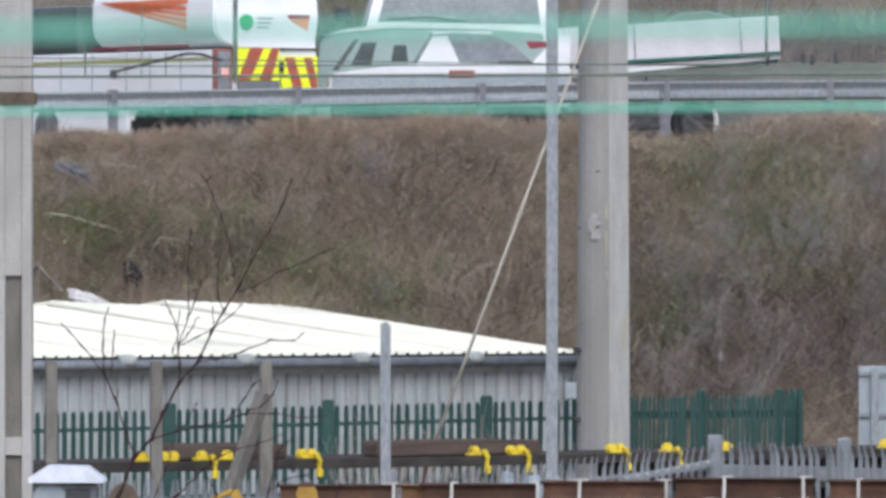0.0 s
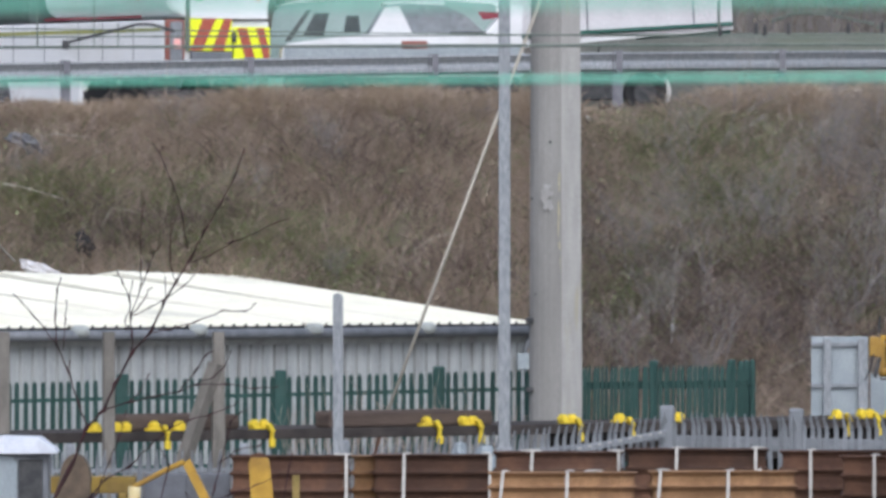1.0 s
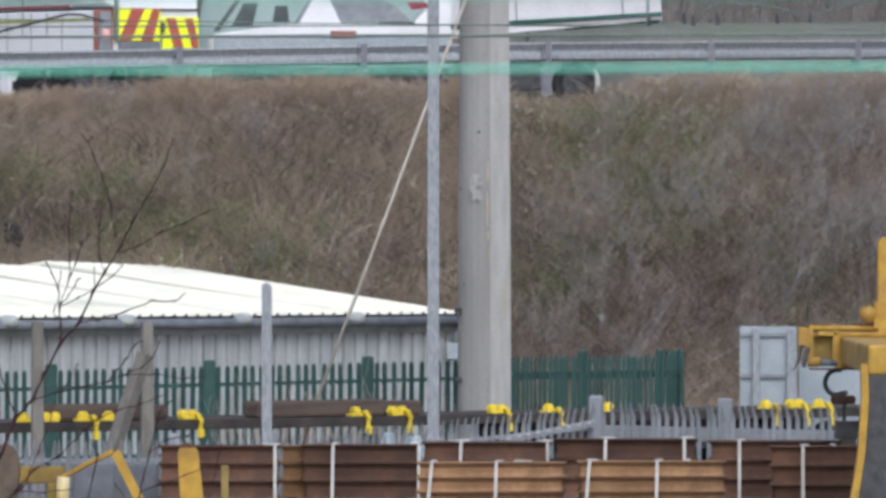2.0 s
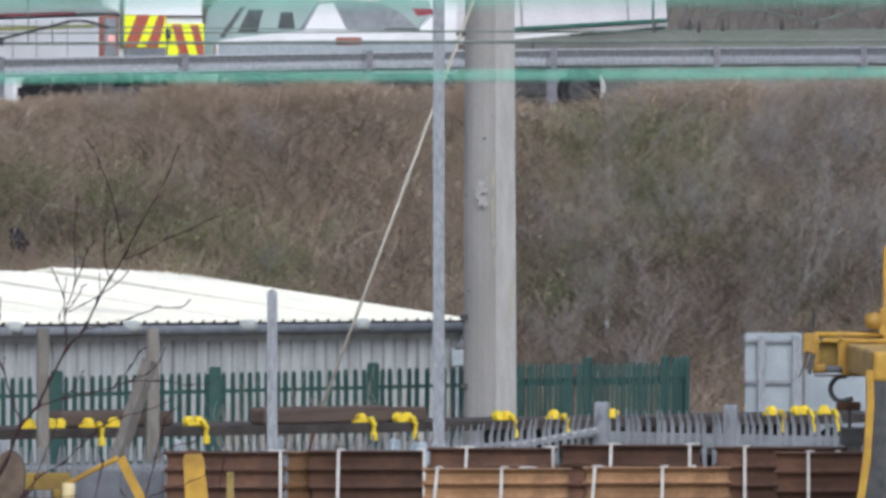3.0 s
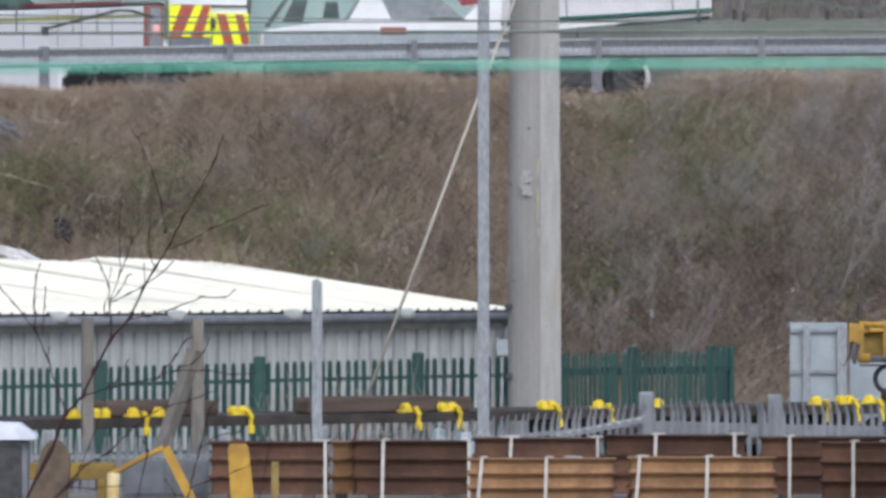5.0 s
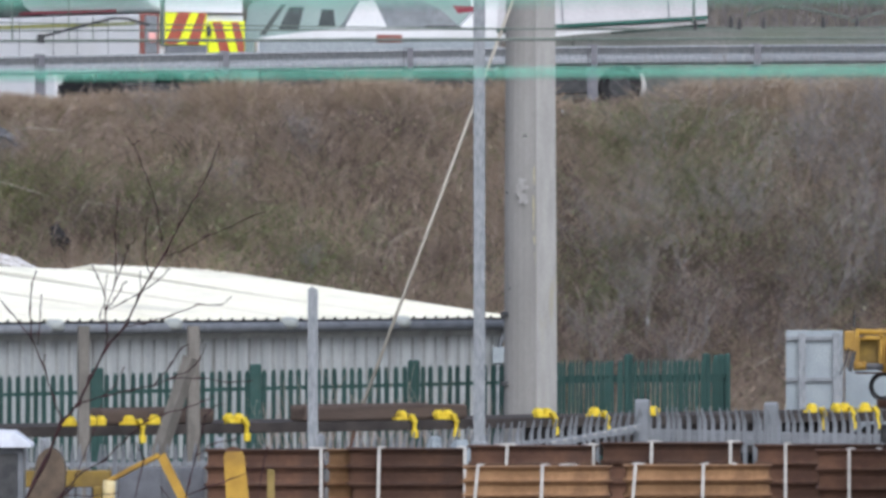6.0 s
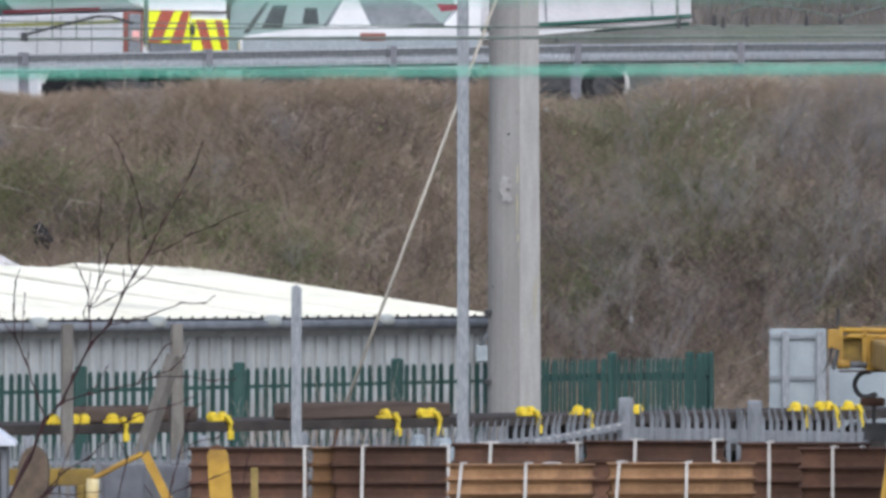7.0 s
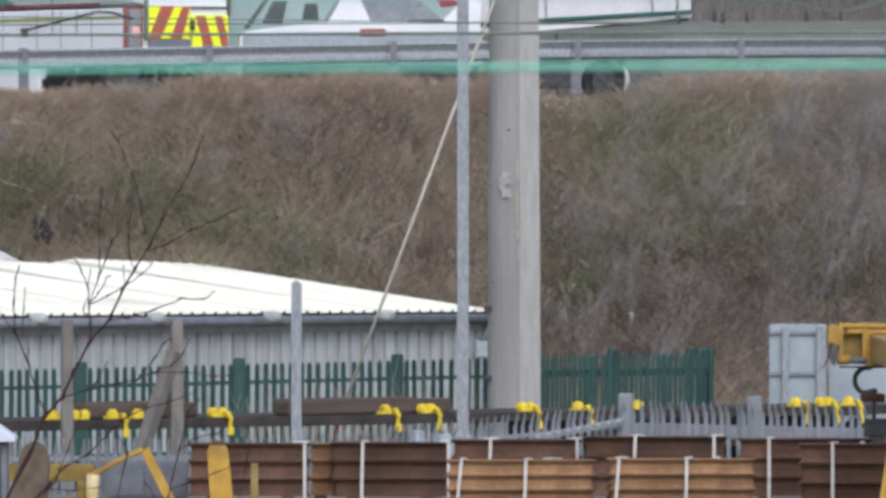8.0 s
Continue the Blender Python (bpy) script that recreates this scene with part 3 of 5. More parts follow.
for k in range(6):
    s0, s1 = k * BAY, min((k + 1) * BAY, LENGTH)
    for side in (1, -1):
        bm = bmesh.new()
        q0, q1 = (-0.18, SPAN) if side == 1 else (2 * SPAN + 0.18, SPAN)
        cols, u = [], s0
        while u < s1 - 0.001:
            cols += [(u, 0.0), (u + 0.10, 0.0), (u + 0.125, 0.045), (u + 0.165, 0.045), (u + 0.19, 0.0)]
            u += 0.282
        cols.append((s1, 0.0))
        lo = [bm.verts.new(shed_point(a, q0, EAVE + h + 0.035)) for a, h in cols]
        hi = [bm.verts.new(shed_point(ridge_at(a), q1, EAVE + RISE + h * 0.5 + 0.10 * (a - s0) / BAY)) for a, h in cols]
        for i in range(len(cols) - 1):
            bm.faces.new((lo[i], lo[i + 1], hi[i + 1], hi[i]))
        foot, head = Vector(shed_point(s1, q0, EAVE + 0.035)), Vector(shed_point(ridge_at(s1), q1, EAVE + RISE))
        riser = [bm.verts.new(p) for p in (foot, head, head + Vector((0, 0, 0.10)))]
        bm.faces.new(riser)
        part("roof_sheet", bm, "roof", shed)
        # Dark strip paints the shade in the hollow rib ends at the eave.
        void_strip = bmesh.new()
        top = [void_strip.verts.new(shed_point(a, q0 + 0.02 * side, EAVE + h + 0.027)) for a, h in cols]
        low = [void_strip.verts.new(shed_point(a, q0 + 0.02 * side, EAVE - 0.012)) for a, h in cols]
        for i in range(len(cols) - 1):
            void_strip.faces.new((low[i], low[i + 1], top[i + 1], top[i]))
        part("eave_closer", void_strip, "dark", shed, "dark strip painting the shaded voids under the roof ribs")
    # roll over the joint, closed with a rounded end at the eave
    if k:
        a, c = Vector(shed_point(s0, -0.30, EAVE + 0.045)), Vector(shed_point(ridge_at(s0), SPAN, EAVE + RISE + 0.03))
        part("roof_roll", tube([a, a + (c - a) * 0.02, c], [0.035, 0.04, 0.025], 8), "seam", shed, smooth=True)
        dome = bmesh.new()
        bmesh.ops.create_uvsphere(dome, u_segments=14, v_segments=8, radius=1.0)
        for v in dome.verts:
            v.co = Vector((a.x + 0.17 * math.copysign(abs(v.co.x) ** 0.7, v.co.x), a.y + 0.01 + 0.15 * v.co.y, EAVE - 0.03 + 0.11 * math.copysign(abs(v.co.z) ** 0.7, v.co.z)))
        part("roll_end", dome, "cap", shed, "grey-green rounded cap over the gutter", smooth=True)
gut = [shed_point(-0.15, -0.26, EAVE - 0.10), shed_point(LENGTH, -0.26, EAVE - 0.10)]
part("gutter", tube(gut, 0.09, 10), "gutter", shed, "dark grey half-round gutter", smooth=True)
fascia = bmesh.new()
vs = [fascia.verts.new(shed_point(a, q, z)) for a in (-0.1, LENGTH) for q, z in ((-0.12, EAVE), (-0.16, EAVE - 0.06), (-0.02, EAVE - 0.30), (0.02, EAVE - 0.30))]
for i in range(4):
    fascia.faces.new((vs[i], vs[(i + 1) % 4], vs[4 + (i + 1) % 4], vs[4 + i]))
part("fascia", fascia, "cladding", shed)
verge = bmesh.new()
vs = [verge.verts.new(shed_point(a, q, z)) for a in (-0.06, 0.02) for q, z in ((-0.18, EAVE - 0.05), (-0.18, EAVE + 0.045), (SPAN, EAVE + RISE + 0.012), (SPAN, EAVE + RISE - 0.05))]
for i in range(4):
    verge.faces.new((vs[i], vs[(i + 1) % 4], vs[4 + (i + 1) % 4], vs[4 + i]))
part("verge", verge, "roof", shed)
pipe = [shed_point(0.12, -0.22, EAVE - 0.15), shed_point(0.12, -0.10, EAVE - 0.45), shed_point(0.12, -0.10, 0.0)]
part("downpipe", tube(pipe, 0.045, 8), "gutter", shed, smooth=True)


# ---- palisade fences ----
def pale_mesh(name, w, h, mat):
    """A W-section pale with a pointed, split head, its foot at the origin."""
    prof = [(-w / 2, 0.012), (-w / 4, -0.014), (0, 0.006), (w / 4, -0.014), (w / 2, 0.012)]
    tops = [h - 0.10, h - 0.015, h - 0.05, h - 0.015, h - 0.10]
    bm = bmesh.new()
    f0 = [bm.verts.new((x, y, 0)) for x, y in prof]
    f1 = [bm.verts.new((x, y, t)) for (x, y), t in zip(prof, tops)]
    b0 = [bm.verts.new((x, y + 0.004, 0)) for x, y in prof]
    b1 = [bm.verts.new((x, y + 0.004, t)) for (x, y), t in zip(prof, tops)]
    fm = [bm.verts.new((x, y, h - 0.24)) for x, y in prof]
    back = [bm.verts.new((x, y + 0.004, h - 0.24)) for x, y in prof]
    for i in range(4):
        for p, q in ((f0, fm), (fm, f1)):
            bm.faces.new((p[i], p[i + 1], q[i + 1], q[i]))
        for p, q in ((b0, back), (back, b1)):
            bm.faces.new((p[i + 1], p[i], q[i], q[i + 1]))
        bm.faces.new((f1[i], f1[i + 1], b1[i + 1], b1[i]))
    me = bpy.data.meshes.new(name)
    bm.to_mesh(me)
    bm.free()
    me.materials.append(M[mat])
    return me


def bent_pale(mesh):
    """Narrows the head of a pale and bends it outwards."""
    h = max(v.co.z for v in mesh.vertices)
    for v in mesh.vertices:
        if v.co.z > h - 0.2:
            v.co.x = v.co.x * 0.5 - 0.008
            v.co.y -= 0.07
    return mesh


def palisade(fence, a, z_a, b, z_b, pitch, mat, mesh, post_every, rails, post_w=0.12, jitter=0.0, posts=True):
    """Pales, rails and posts from a to b on plan; z_a and z_b are the heights of the pale tips."""
    a, b = Vector((*a, 0)), Vector((*b, 0))
    d = b - a
    turn = math.degrees(math.atan2(d.y, d.x))
    n = int(d.length / pitch)
    h = max(v.co.z for v in mesh.vertices)
    prng = random.Random(n)
    for i in range(n + 1):
        t = i * pitch / d.length
        p = a + d * t
        z = z_a + (z_b - z_a) * t
        if posts and i % post_every == 0:
            q = p + Vector((-d.y, d.x, 0)).normalized() * 0.05
            bm = block(-post_w / 2, post_w / 2, -0.05, 0.05, 0, z + 0.09, 0.045)
            ob = part("post", bm, mat, fence)
            ob.matrix_basis = pose(q.x, q.y, 0, 0, 0, turn)
        ob = new("pale", mesh)
        ob.parent = fence
        ob.matrix_basis = pose(p.x, p.y, z - h, prng.gauss(0, jitter), prng.gauss(0, jitter), turn + prng.gauss(0, 4 * jitter))
    nrm = Vector((-d.y, d.x, 0)).normalized()
    for drop in rails:
        bm = bmesh.new()
        vs = []
        for p, z in ((a, z_a), (b, z_b)):
            for off, up in ((0.014, -0.035), (0.014, 0.032), (0.05, 0.032), (0.05, 0.026), (0.02, 0.026), (0.02, -0.035)):
                q = p + nrm * off
                vs.append(bm.verts.new((q.x, q.y, z - drop + up)))
        for i in range(6):
            bm.faces.new((vs[i], vs[(i + 1) % 6], vs[6 + (i + 1) % 6], vs[6 + i]))
        part("rail", bm, mat, fence)


green_fence = thing("green_palisade_fence", "dark green painted steel palisade fence before the shed", "fence")
gp = pale_mesh("green_pale", 0.082, 1.9, "green")
palisade(green_fence, (-11.447, 171), 1.572, (0.724, 171), 1.867, 0.1482, "green", gp, 18, (0.325, 1.5), 0.21, 0.35)
far_green = thing("green_palisade_fence", "dark green palisade fence running back beside the column", "fence")
gq = pale_mesh("green_pale", 0.05, 1.9, "green")
palisade(far_green, (1.529, 170.5), 1.925, (4.685, 176), 1.885, 0.155, "green", gq, 18, (0.30, 1.5), 0.20, 0.5)
palisade(far_green, (4.685, 176), 1.885, (4.622, 182), 1.777, 0.155, "green", gq, 18, (0.30, 1.5), 0.16, 0.4)
behind = thing("green_palisade_fence", "second dark green palisade fence close behind the first", "fence")
palisade(behind, (1.55, 172.0), 1.885, (4.68, 177.5), 1.835, 0.201, "green", gq, 14, (0.34, 1.5), 0.16, 0.5)

grey_fence = thing("grey_palisade_fence", "dull galvanised steel palisade fence along the track", "fence")
zp = bent_pale(pale_mesh("grey_pale", 0.078, 1.55, "galv_dull"))
palisade(grey_fence, (-8.954, 154), 0.874, (-2.113, 155.5), 0.875, 0.135, "galv_dull", zp, 20, (0.32, 1.3), 0.14, 0.6)
palisade(grey_fence, (-2.113, 155.5), 0.910, (2.834, 158.5), 1.339, 0.135, "galv_dull", zp, 60, (0.36, 1.3), 0.14, 0.6)
wp = bent_pale(pale_mesh("grey_pale", 0.074, 1.55, "galv_dull"))
palisade(grey_fence, (2.834, 158.5), 1.392, (6.566, 157), 1.332, 0.134, "galv_dull", wp, 16, (0.40, 0.45, 0.50, 0.55, 1.3), 0.24, 0.7)

# ---- columns, masts and posts ----
def half_round(cx, cy, h, top, size):
    """A column that is rounded on one side and flat on the other, thinning upwards."""
    arc = [(0.42 * math.cos(math.radians(a)), 0.42 * math.sin(math.radians(a))) for a in range(140, 263, 15)]
    plan = arc + [(0.10, -0.41), (0.12, -0.405), (0.45, -0.13), (0.455, -0.10), (0.45, 0.15), (0.2, 0.4)]
    bm = bmesh.new()
    rings = [[bm.verts.new((cx + x * size * s, cy + y * size * s, z)) for x, y in plan] for z, s in ((0, 1.0), (h, top))]
    n = len(plan)
    for i in range(n):
        bm.faces.new((rings[0][i], rings[0][(i + 1) % n], rings[1][(i + 1) % n], rings[1][i]))
    bm.faces.new(rings[0])
    bm.faces.new(rings[1])
    return bm


def tapered(cx, cy, w, w_top, h, turn, chamfer=0.12):
    """A square column with chamfered edges that thins upwards."""
    bm = bmesh.new()
    rings = []
    for z, s in ((0, w), (h, w_top)):
        c = s * chamfer
        o = [(-s / 2 + c, -s / 2), (s / 2 - c, -s / 2), (s / 2, -s / 2 + c), (s / 2, s / 2 - c), (s / 2 - c, s / 2), (-s / 2 + c, s / 2), (-s / 2, s / 2 - c), (-s / 2, -s / 2 + c)]
        rings.append([bm.verts.new((x, y, z)) for x, y in o])
    for i in range(8):
        bm.faces.new((rings[0][i], rings[0][(i + 1) % 8], rings[1][(i + 1) % 8], rings[1][i]))
    bm.faces.new(rings[0])
    bm.faces.new(rings[1])
    bmesh.ops.transform(bm, matrix=pose(cx, cy, 0, 0, 0, turn), verts=bm.verts)
    return bm


def face_strip(cx, cy, h, top, size, a, b, proud):
    """A thin slab laid on one flat side of the column, from plan point a to plan point b."""
    out = Vector((b[1] - a[1], a[0] - b[0])).normalized() * proud
    bm = bmesh.new()
    rings = []
    for z, s in ((0, 1.0), (h, top)):
        rings.append([bm.verts.new((cx + x * size * s + ox, cy + y * size * s + oy, z)) for x, y, ox, oy in ((*a, 0, 0), (*b, 0, 0), (*b, *out), (*a, *out))])
    for i in range(4):
        bm.faces.new((rings[0][i], rings[0][(i + 1) % 4], rings[1][(i + 1) % 4], rings[1][i]))
    bm.faces.new(rings[0])
    bm.faces.new(rings[1])
    return bm


column = thing("concrete_column", "tall weathered grey concrete column beside the track", "column")
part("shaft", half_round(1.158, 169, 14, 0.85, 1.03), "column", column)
# Paler concrete on this slab paints in the lit side; yellow stain is lichen.
part("pale_face", face_strip(1.158, 169, 14, 0.85, 1.03, (0.115, -0.407), (0.45, -0.128), 0.006), "concrete_lit", column, "slab coloured paler for the lit side, with yellow lichen")
mast = thing("steel_mast", "slim galvanised steel mast with a mottled zinc surface", "mast")
part("pole", block(0.207, 0.388, 154.92, 155.08, 0, 12, 0.015), "galv", mast)
part("base", block(0.185, 0.410, 154.88, 155.12, 0, 0.90, 0.015), "galv", mast)
short_post = thing("steel_post", "short galvanised steel post with a slanted head", "post")
w0, w1, wt = -2.322, -2.167, 3.269
part("pole", prism([(w0, 0), (w1, 0), (w1, wt - 0.06), ((w0 + w1) / 2, wt), (w0, wt - 0.04)], 0.12, start=154.9), "galv", short_post)

old_mast = thing("concrete_mast", "pale concrete overhead-line mast with recessed panels", "mast")
x0, x1 = -7.391, -6.900
wd = x1 - x0
part("shaft", block(x0 + 0.12, x1 - 0.12, 139.9, 140.1, 0, 12), "concrete_old", old_mast)
part("flange", block(x0, x0 + 0.12, 139.8, 140.2, 0, 12, 0.012), "concrete", old_mast)
part("flange", block(x1 - 0.14, x1, 139.8, 140.2, 0, 12, 0.012), "concrete", old_mast)
for za, zb in ((3.997, 6.375), (1.526, 1.775), (-0.252, 0.177)):
    part("web_panel", block(x0 + 0.115, x1 - 0.135, 139.83, 140.17, za, zb, 0.01), "concrete", old_mast)
part("web_panel", block(x0 + 0.115, x1 - 0.135, 139.83, 140.17, 6.531, 12, 0.01), "concrete", old_mast)
part("band", block(x0 - 0.05, x1 + 0.05, 139.76, 140.24, 6.360, 6.531, 0.01), "bucket_rust", old_mast, "rusty steel clamp band")

for x, strut in ((-5.823, False), (-4.127, True), (-7.450, False)):
    cp = thing("concrete_post", "old grey concrete fence post" + (" with a raking strut" if strut else ""), "post", group="old concrete posts")
    part("shaft", tapered(x, 157, 0.22 if strut else 0.19, 0.18, 2.644, 8, 0.08), "concrete_old", cp)
    if strut:
        part("strut", tube([(x - 0.60, 156.9, 0.45), (x - 0.03, 156.9, 2.154)], 0.13, 4), "concrete_old", cp)

stay = thing("stay_wire", "taut beige stay running down to a ground anchor", "stay")
part("cable", tube([(-1.690, 168.600, 1.002), (-0.412, 168.300, 4.429), (0.842, 168.000, 7.825), (1.776, 167.800, 10.344)], 0.027, 6), "rope", stay, smooth=True)
part("anchor_rod", tube([(-1.873, 169.000, 0.317), (-1.694, 169.000, 0.995)], 0.03, 6), "rust", stay)
part("insulator", tube([(-1.732, 169.000, 0.901), (-1.704, 169.000, 0.976), (-1.666, 169.000, 1.089), (-1.638, 169.000, 1.183)], [0.03, 0.06, 0.06, 0.03], 8), "rust", stay, smooth=True)


# ---- overhead wires ----
def wire(name, a, b, r, mat, label, sag=0.0):
    a, b = Vector(a), Vector(b)
    d = (b - a) / (b.x - a.x)
    pts = [a + d * (x - a.x) for x in np.linspace(-24, 24, 13)]
    for p in (pts[0], pts[-1]):
        post = thing("line_mast", "plain grey steel mast that carries an overhead wire", "mast", (p.x, p.y, 0), group="overhead line masts")
        part("shaft", block(-0.09, 0.09, -0.09, 0.09, 0, p.z + 0.15, 0.015), "galv", post)
    return tagged(part(name, tube(pts, r, 8), mat, smooth=True), label, "wire", "overhead wires")


wire("contact_wire", (-0.961, 22.000, 4.584), (0.961, 22.000, 4.595), 0.0062, "patina", "green patinated copper contact wire of the overhead line")
wire("contact_wire", (-0.437, 10.000, 4.492), (0.437, 10.000, 4.498), 0.0060, "patina", "green patinated copper wire close to the camera")
wire("catenary_wire", (-3.275, 75.000, 5.598), (3.275, 75.000, 5.619), 0.011, "wire", "grey-green tensioned wire of the farther track")
wire("catenary_wire", (-3.930, 90.000, 5.954), (3.930, 90.000, 5.984), 0.007, "wire", "thin grey-green wire of the farther track")
wire("catenary_wire", (-4.366, 100.000, 6.219), (4.366, 100.000, 6.119), 0.006, "wire", "thin grey-green wire of the farther track")
for x, z0, z1, r in ((-2.197, 5.565, 6.233, 0.018), (-3.308, 5.598, 6.233, 0.007), (-2.890, 5.598, 6.108, 0.005), (-2.711, 5.598, 5.774, 0.005), (1.729, 5.690, 6.233, 0.01)):
    tagged(part("dropper", tube([(x, 75, z0), (x, 75, z1)], r, 6), "wire"), "thin dropper hanging between overhead wires", "dropper", "droppers")


# ---- stacks of steel sleepers ----
def sleeper_mesh(length, mat):
    """A rusted steel sleeper with proud lips and flared ends, resting at the origin."""
    levels = [(0.0, 0.055, 0.05), (0.010, 0.055, 0.05), (0.035, 0.02, -0.005), (0.08, 0.014, -0.022), (0.19, 0.01, -0.026), (0.25, 0.022, -0.005), (0.276, 0.065, 0.05), (0.290, 0.065, 0.05)]
    bm = bmesh.new()
    rings = []
    for z, l, w in levels:
        a, c = length / 2 - 0.05 + l, 0.10 + w
        rings.append([bm.verts.new(p) for p in ((-a, -c, z), (-a * 0.33, -c - 0.004, z), (a * 0.4, -c + 0.003, z), (a, -c, z), (a, c, z), (-a, c, z))])
    for r, q in zip(rings, rings[1:]):
        for i in range(6):
            bm.faces.new((r[i], r[(i + 1) % 6], q[(i + 1) % 6], q[i]))
    bm.faces.new(rings[0][::-1])
    bm.faces.new(rings[-1])
    me = bpy.data.meshes.new("sleeper")
    bm.to_mesh(me)
    bm.free()
    me.materials.append(M[mat])
    return me


def sleeper_stack(x0, x1, y, top, straps, seed, deep=3, turn=0.0, mat="rust"):
    rng = random.Random(seed)
    layers = int(top / 0.294)
    if top - layers * 0.294 > 0.13:
        layers += 1
    rest = 0.10
    pitch = (top - rest) / layers
    st = thing("sleeper_stack", "stack of rust-brown steel sleepers bound with white straps", "sleeper stack", ((x0 + x1) / 2, y, 0), turn, "stacks of steel sleepers")
    length = x1 - x0
    me = sleeper_mesh(length, mat)
    for v in me.vertices:
        v.co.z *= pitch / 0.294
    for s in (-0.3, 0.32):
        part("bearer", block(s * length - 0.09, s * length + 0.09, -0.15, 0.32 * deep - 0.1, 0, rest, 0.01), "timber", st)
    for k in range(layers):
        for j in range(deep):
            ob = new("sleeper", me)
            ob.parent = st
            ob.matrix_basis = pose(rng.gauss(0, 0.012), j * 0.305, rest + k * pitch, 0, rng.gauss(0, 0.12), rng.gauss(0, 0.2))
    for s, lean in straps:
        x = s - (x0 + x1) / 2
        dep = 0.305 * (deep - 1)
        out = [(-0.165, 0.0), (-0.17, top * 0.5), (-0.165, top + 0.006), (dep + 0.165, top + 0.006), (dep + 0.165, 0.0)]
        inn = [(dep + 0.158, 0.0), (dep + 0.158, top + 0.001), (-0.157, top + 0.001), (-0.157, 0.0)]
        bm = prism(out + inn, 0.045, axis="x", start=x - 0.022)
        for v in bm.verts:
            v.co.x += lean * (v.co.z - top) * (1 if v.co.y < 0 else 0)
        part("strap", bm, "strap", st)
        for extra in range(rng.choice((1, 1, 2, 3))):
            w, off = rng.uniform(0.04, 0.13), (0.0 if extra == 0 else rng.uniform(-0.5, 0.5))
            bm = bmesh.new()
            bmesh.ops.create_icosphere(bm, subdivisions=2, radius=1.0)
            for v in bm.verts:
                v.co = Vector((v.co.x * w, v.co.y * 0.05, v.co.z * 0.018)) * (1 + 0.5 * noise.noise(v.co * 2.3 + Vector((seed, s, 0))))
                v.co += Vector((min(max(x + 0.04 + off, -length / 2 + 0.1), length / 2 - 0.1), -0.06, top + 0.02))
            part("strap_end", bm, "strap", st, "crumpled loose end of the white strap")
    return st


sleeper_stack(-3.776, -1.988, 150.4, 0.878, [(-2.055, 0)], 1)
sleeper_stack(-1.980, -1.203, 150.95, 0.870, [], 9, 2, mat="rust_light")
sleeper_stack(-1.654, 0.109, 150.3, 0.895, [(-1.195, 0.02), (0.075, 0.0)], 2)
sleeper_stack(0.143, 2.069, 151.3, 0.915, [(0.706, 0.05), (1.993, 0)], 3)
sleeper_stack(0.049, 2.179, 146.2, 0.733, [(0.260, 0.10), (1.187, 0.03)], 4, mat="rust_light")
sleeper_stack(2.105, 4.210, 150.8, 0.970, [(2.849, 0.03), (4.018, 0)], 5)
sleeper_stack(2.374, 4.488, 146.2, 0.749, [(2.529, 0.08), (3.504, 0.02)], 6, mat="rust_light")
sleeper_stack(4.394, 6.357, 150.6, 0.945, [(4.828, 0.0)], 7)
sleeper_stack(5.182, 7.008, 147.2, 0.946, [(5.641, 0.0), (6.680, 0.0)], 8)

# ---- wagon on the track behind the fence ----
w_a, w_b = Vector((-10.326, 154.000, 1.062)), Vector((8.955, 171.800, 1.141))
run = (w_b - w_a)
wagon = thing("flat_wagon", "grimy dark flat wagon with yellow load brackets", "wagon")
wagon.matrix_world = Matrix.Translation((w_a.x, w_a.y, 0)) @ pose(0, 0, 0, 0, 0, math.degrees(math.atan2(run.y, run.x)))
DECK, WLEN = 1.07, math.hypot(run.x, run.y)
part("deck", block(0, WLEN, 0.04, 2.5, DECK - 0.06, DECK - 0.005, 0.01), "wagon", wagon)
part("solebar", prism([(0.0, DECK), (0.05, DECK), (0.05, DECK - 0.03), (0.02, DECK - 0.03), (0.02, DECK - 0.12), (0.06, DECK - 0.12), (0.06, DECK - 0.15), (0.0, DECK - 0.15)], WLEN, axis="x"), "wagon", wagon)
part("solebar", block(0, WLEN, 2.44, 2.5, DECK - 0.23, DECK - 0.065), "wagon", wagon)
for s in (2.2, 4.0, WLEN - 4.0, WLEN - 2.2):
    for y in (0.5, 1.95):
        part("wheel", tube([(s, y, 0.42), (s, y + 0.02, 0.42), (s, y + 0.11, 0.42), (s, y + 0.13, 0.42)], [0.38, 0.42, 0.42, 0.40], 20), "wagon", wagon)
    part("axle", tube([(s, 0.5, 0.42), (s, 2.05, 0.42)], 0.07, 8), "wagon", wagon)
part("underframe", block(17.5, WLEN - 4.8, 0.25, 2.2, 0.42, DECK - 0.065, 0.02), "wagon", wagon)
for s in (3.1, WLEN - 3.1):
    part("bogie_frame", block(s - 1.4, s + 1.4, 0.36, 0.46, 0.40, 0.72, 0.03), "wagon", wagon)
    part("bolster", block(s - 0.25, s + 0.25, 0.36, 2.15, 0.55, DECK - 0.06, 0.02), "wagon", wagon)


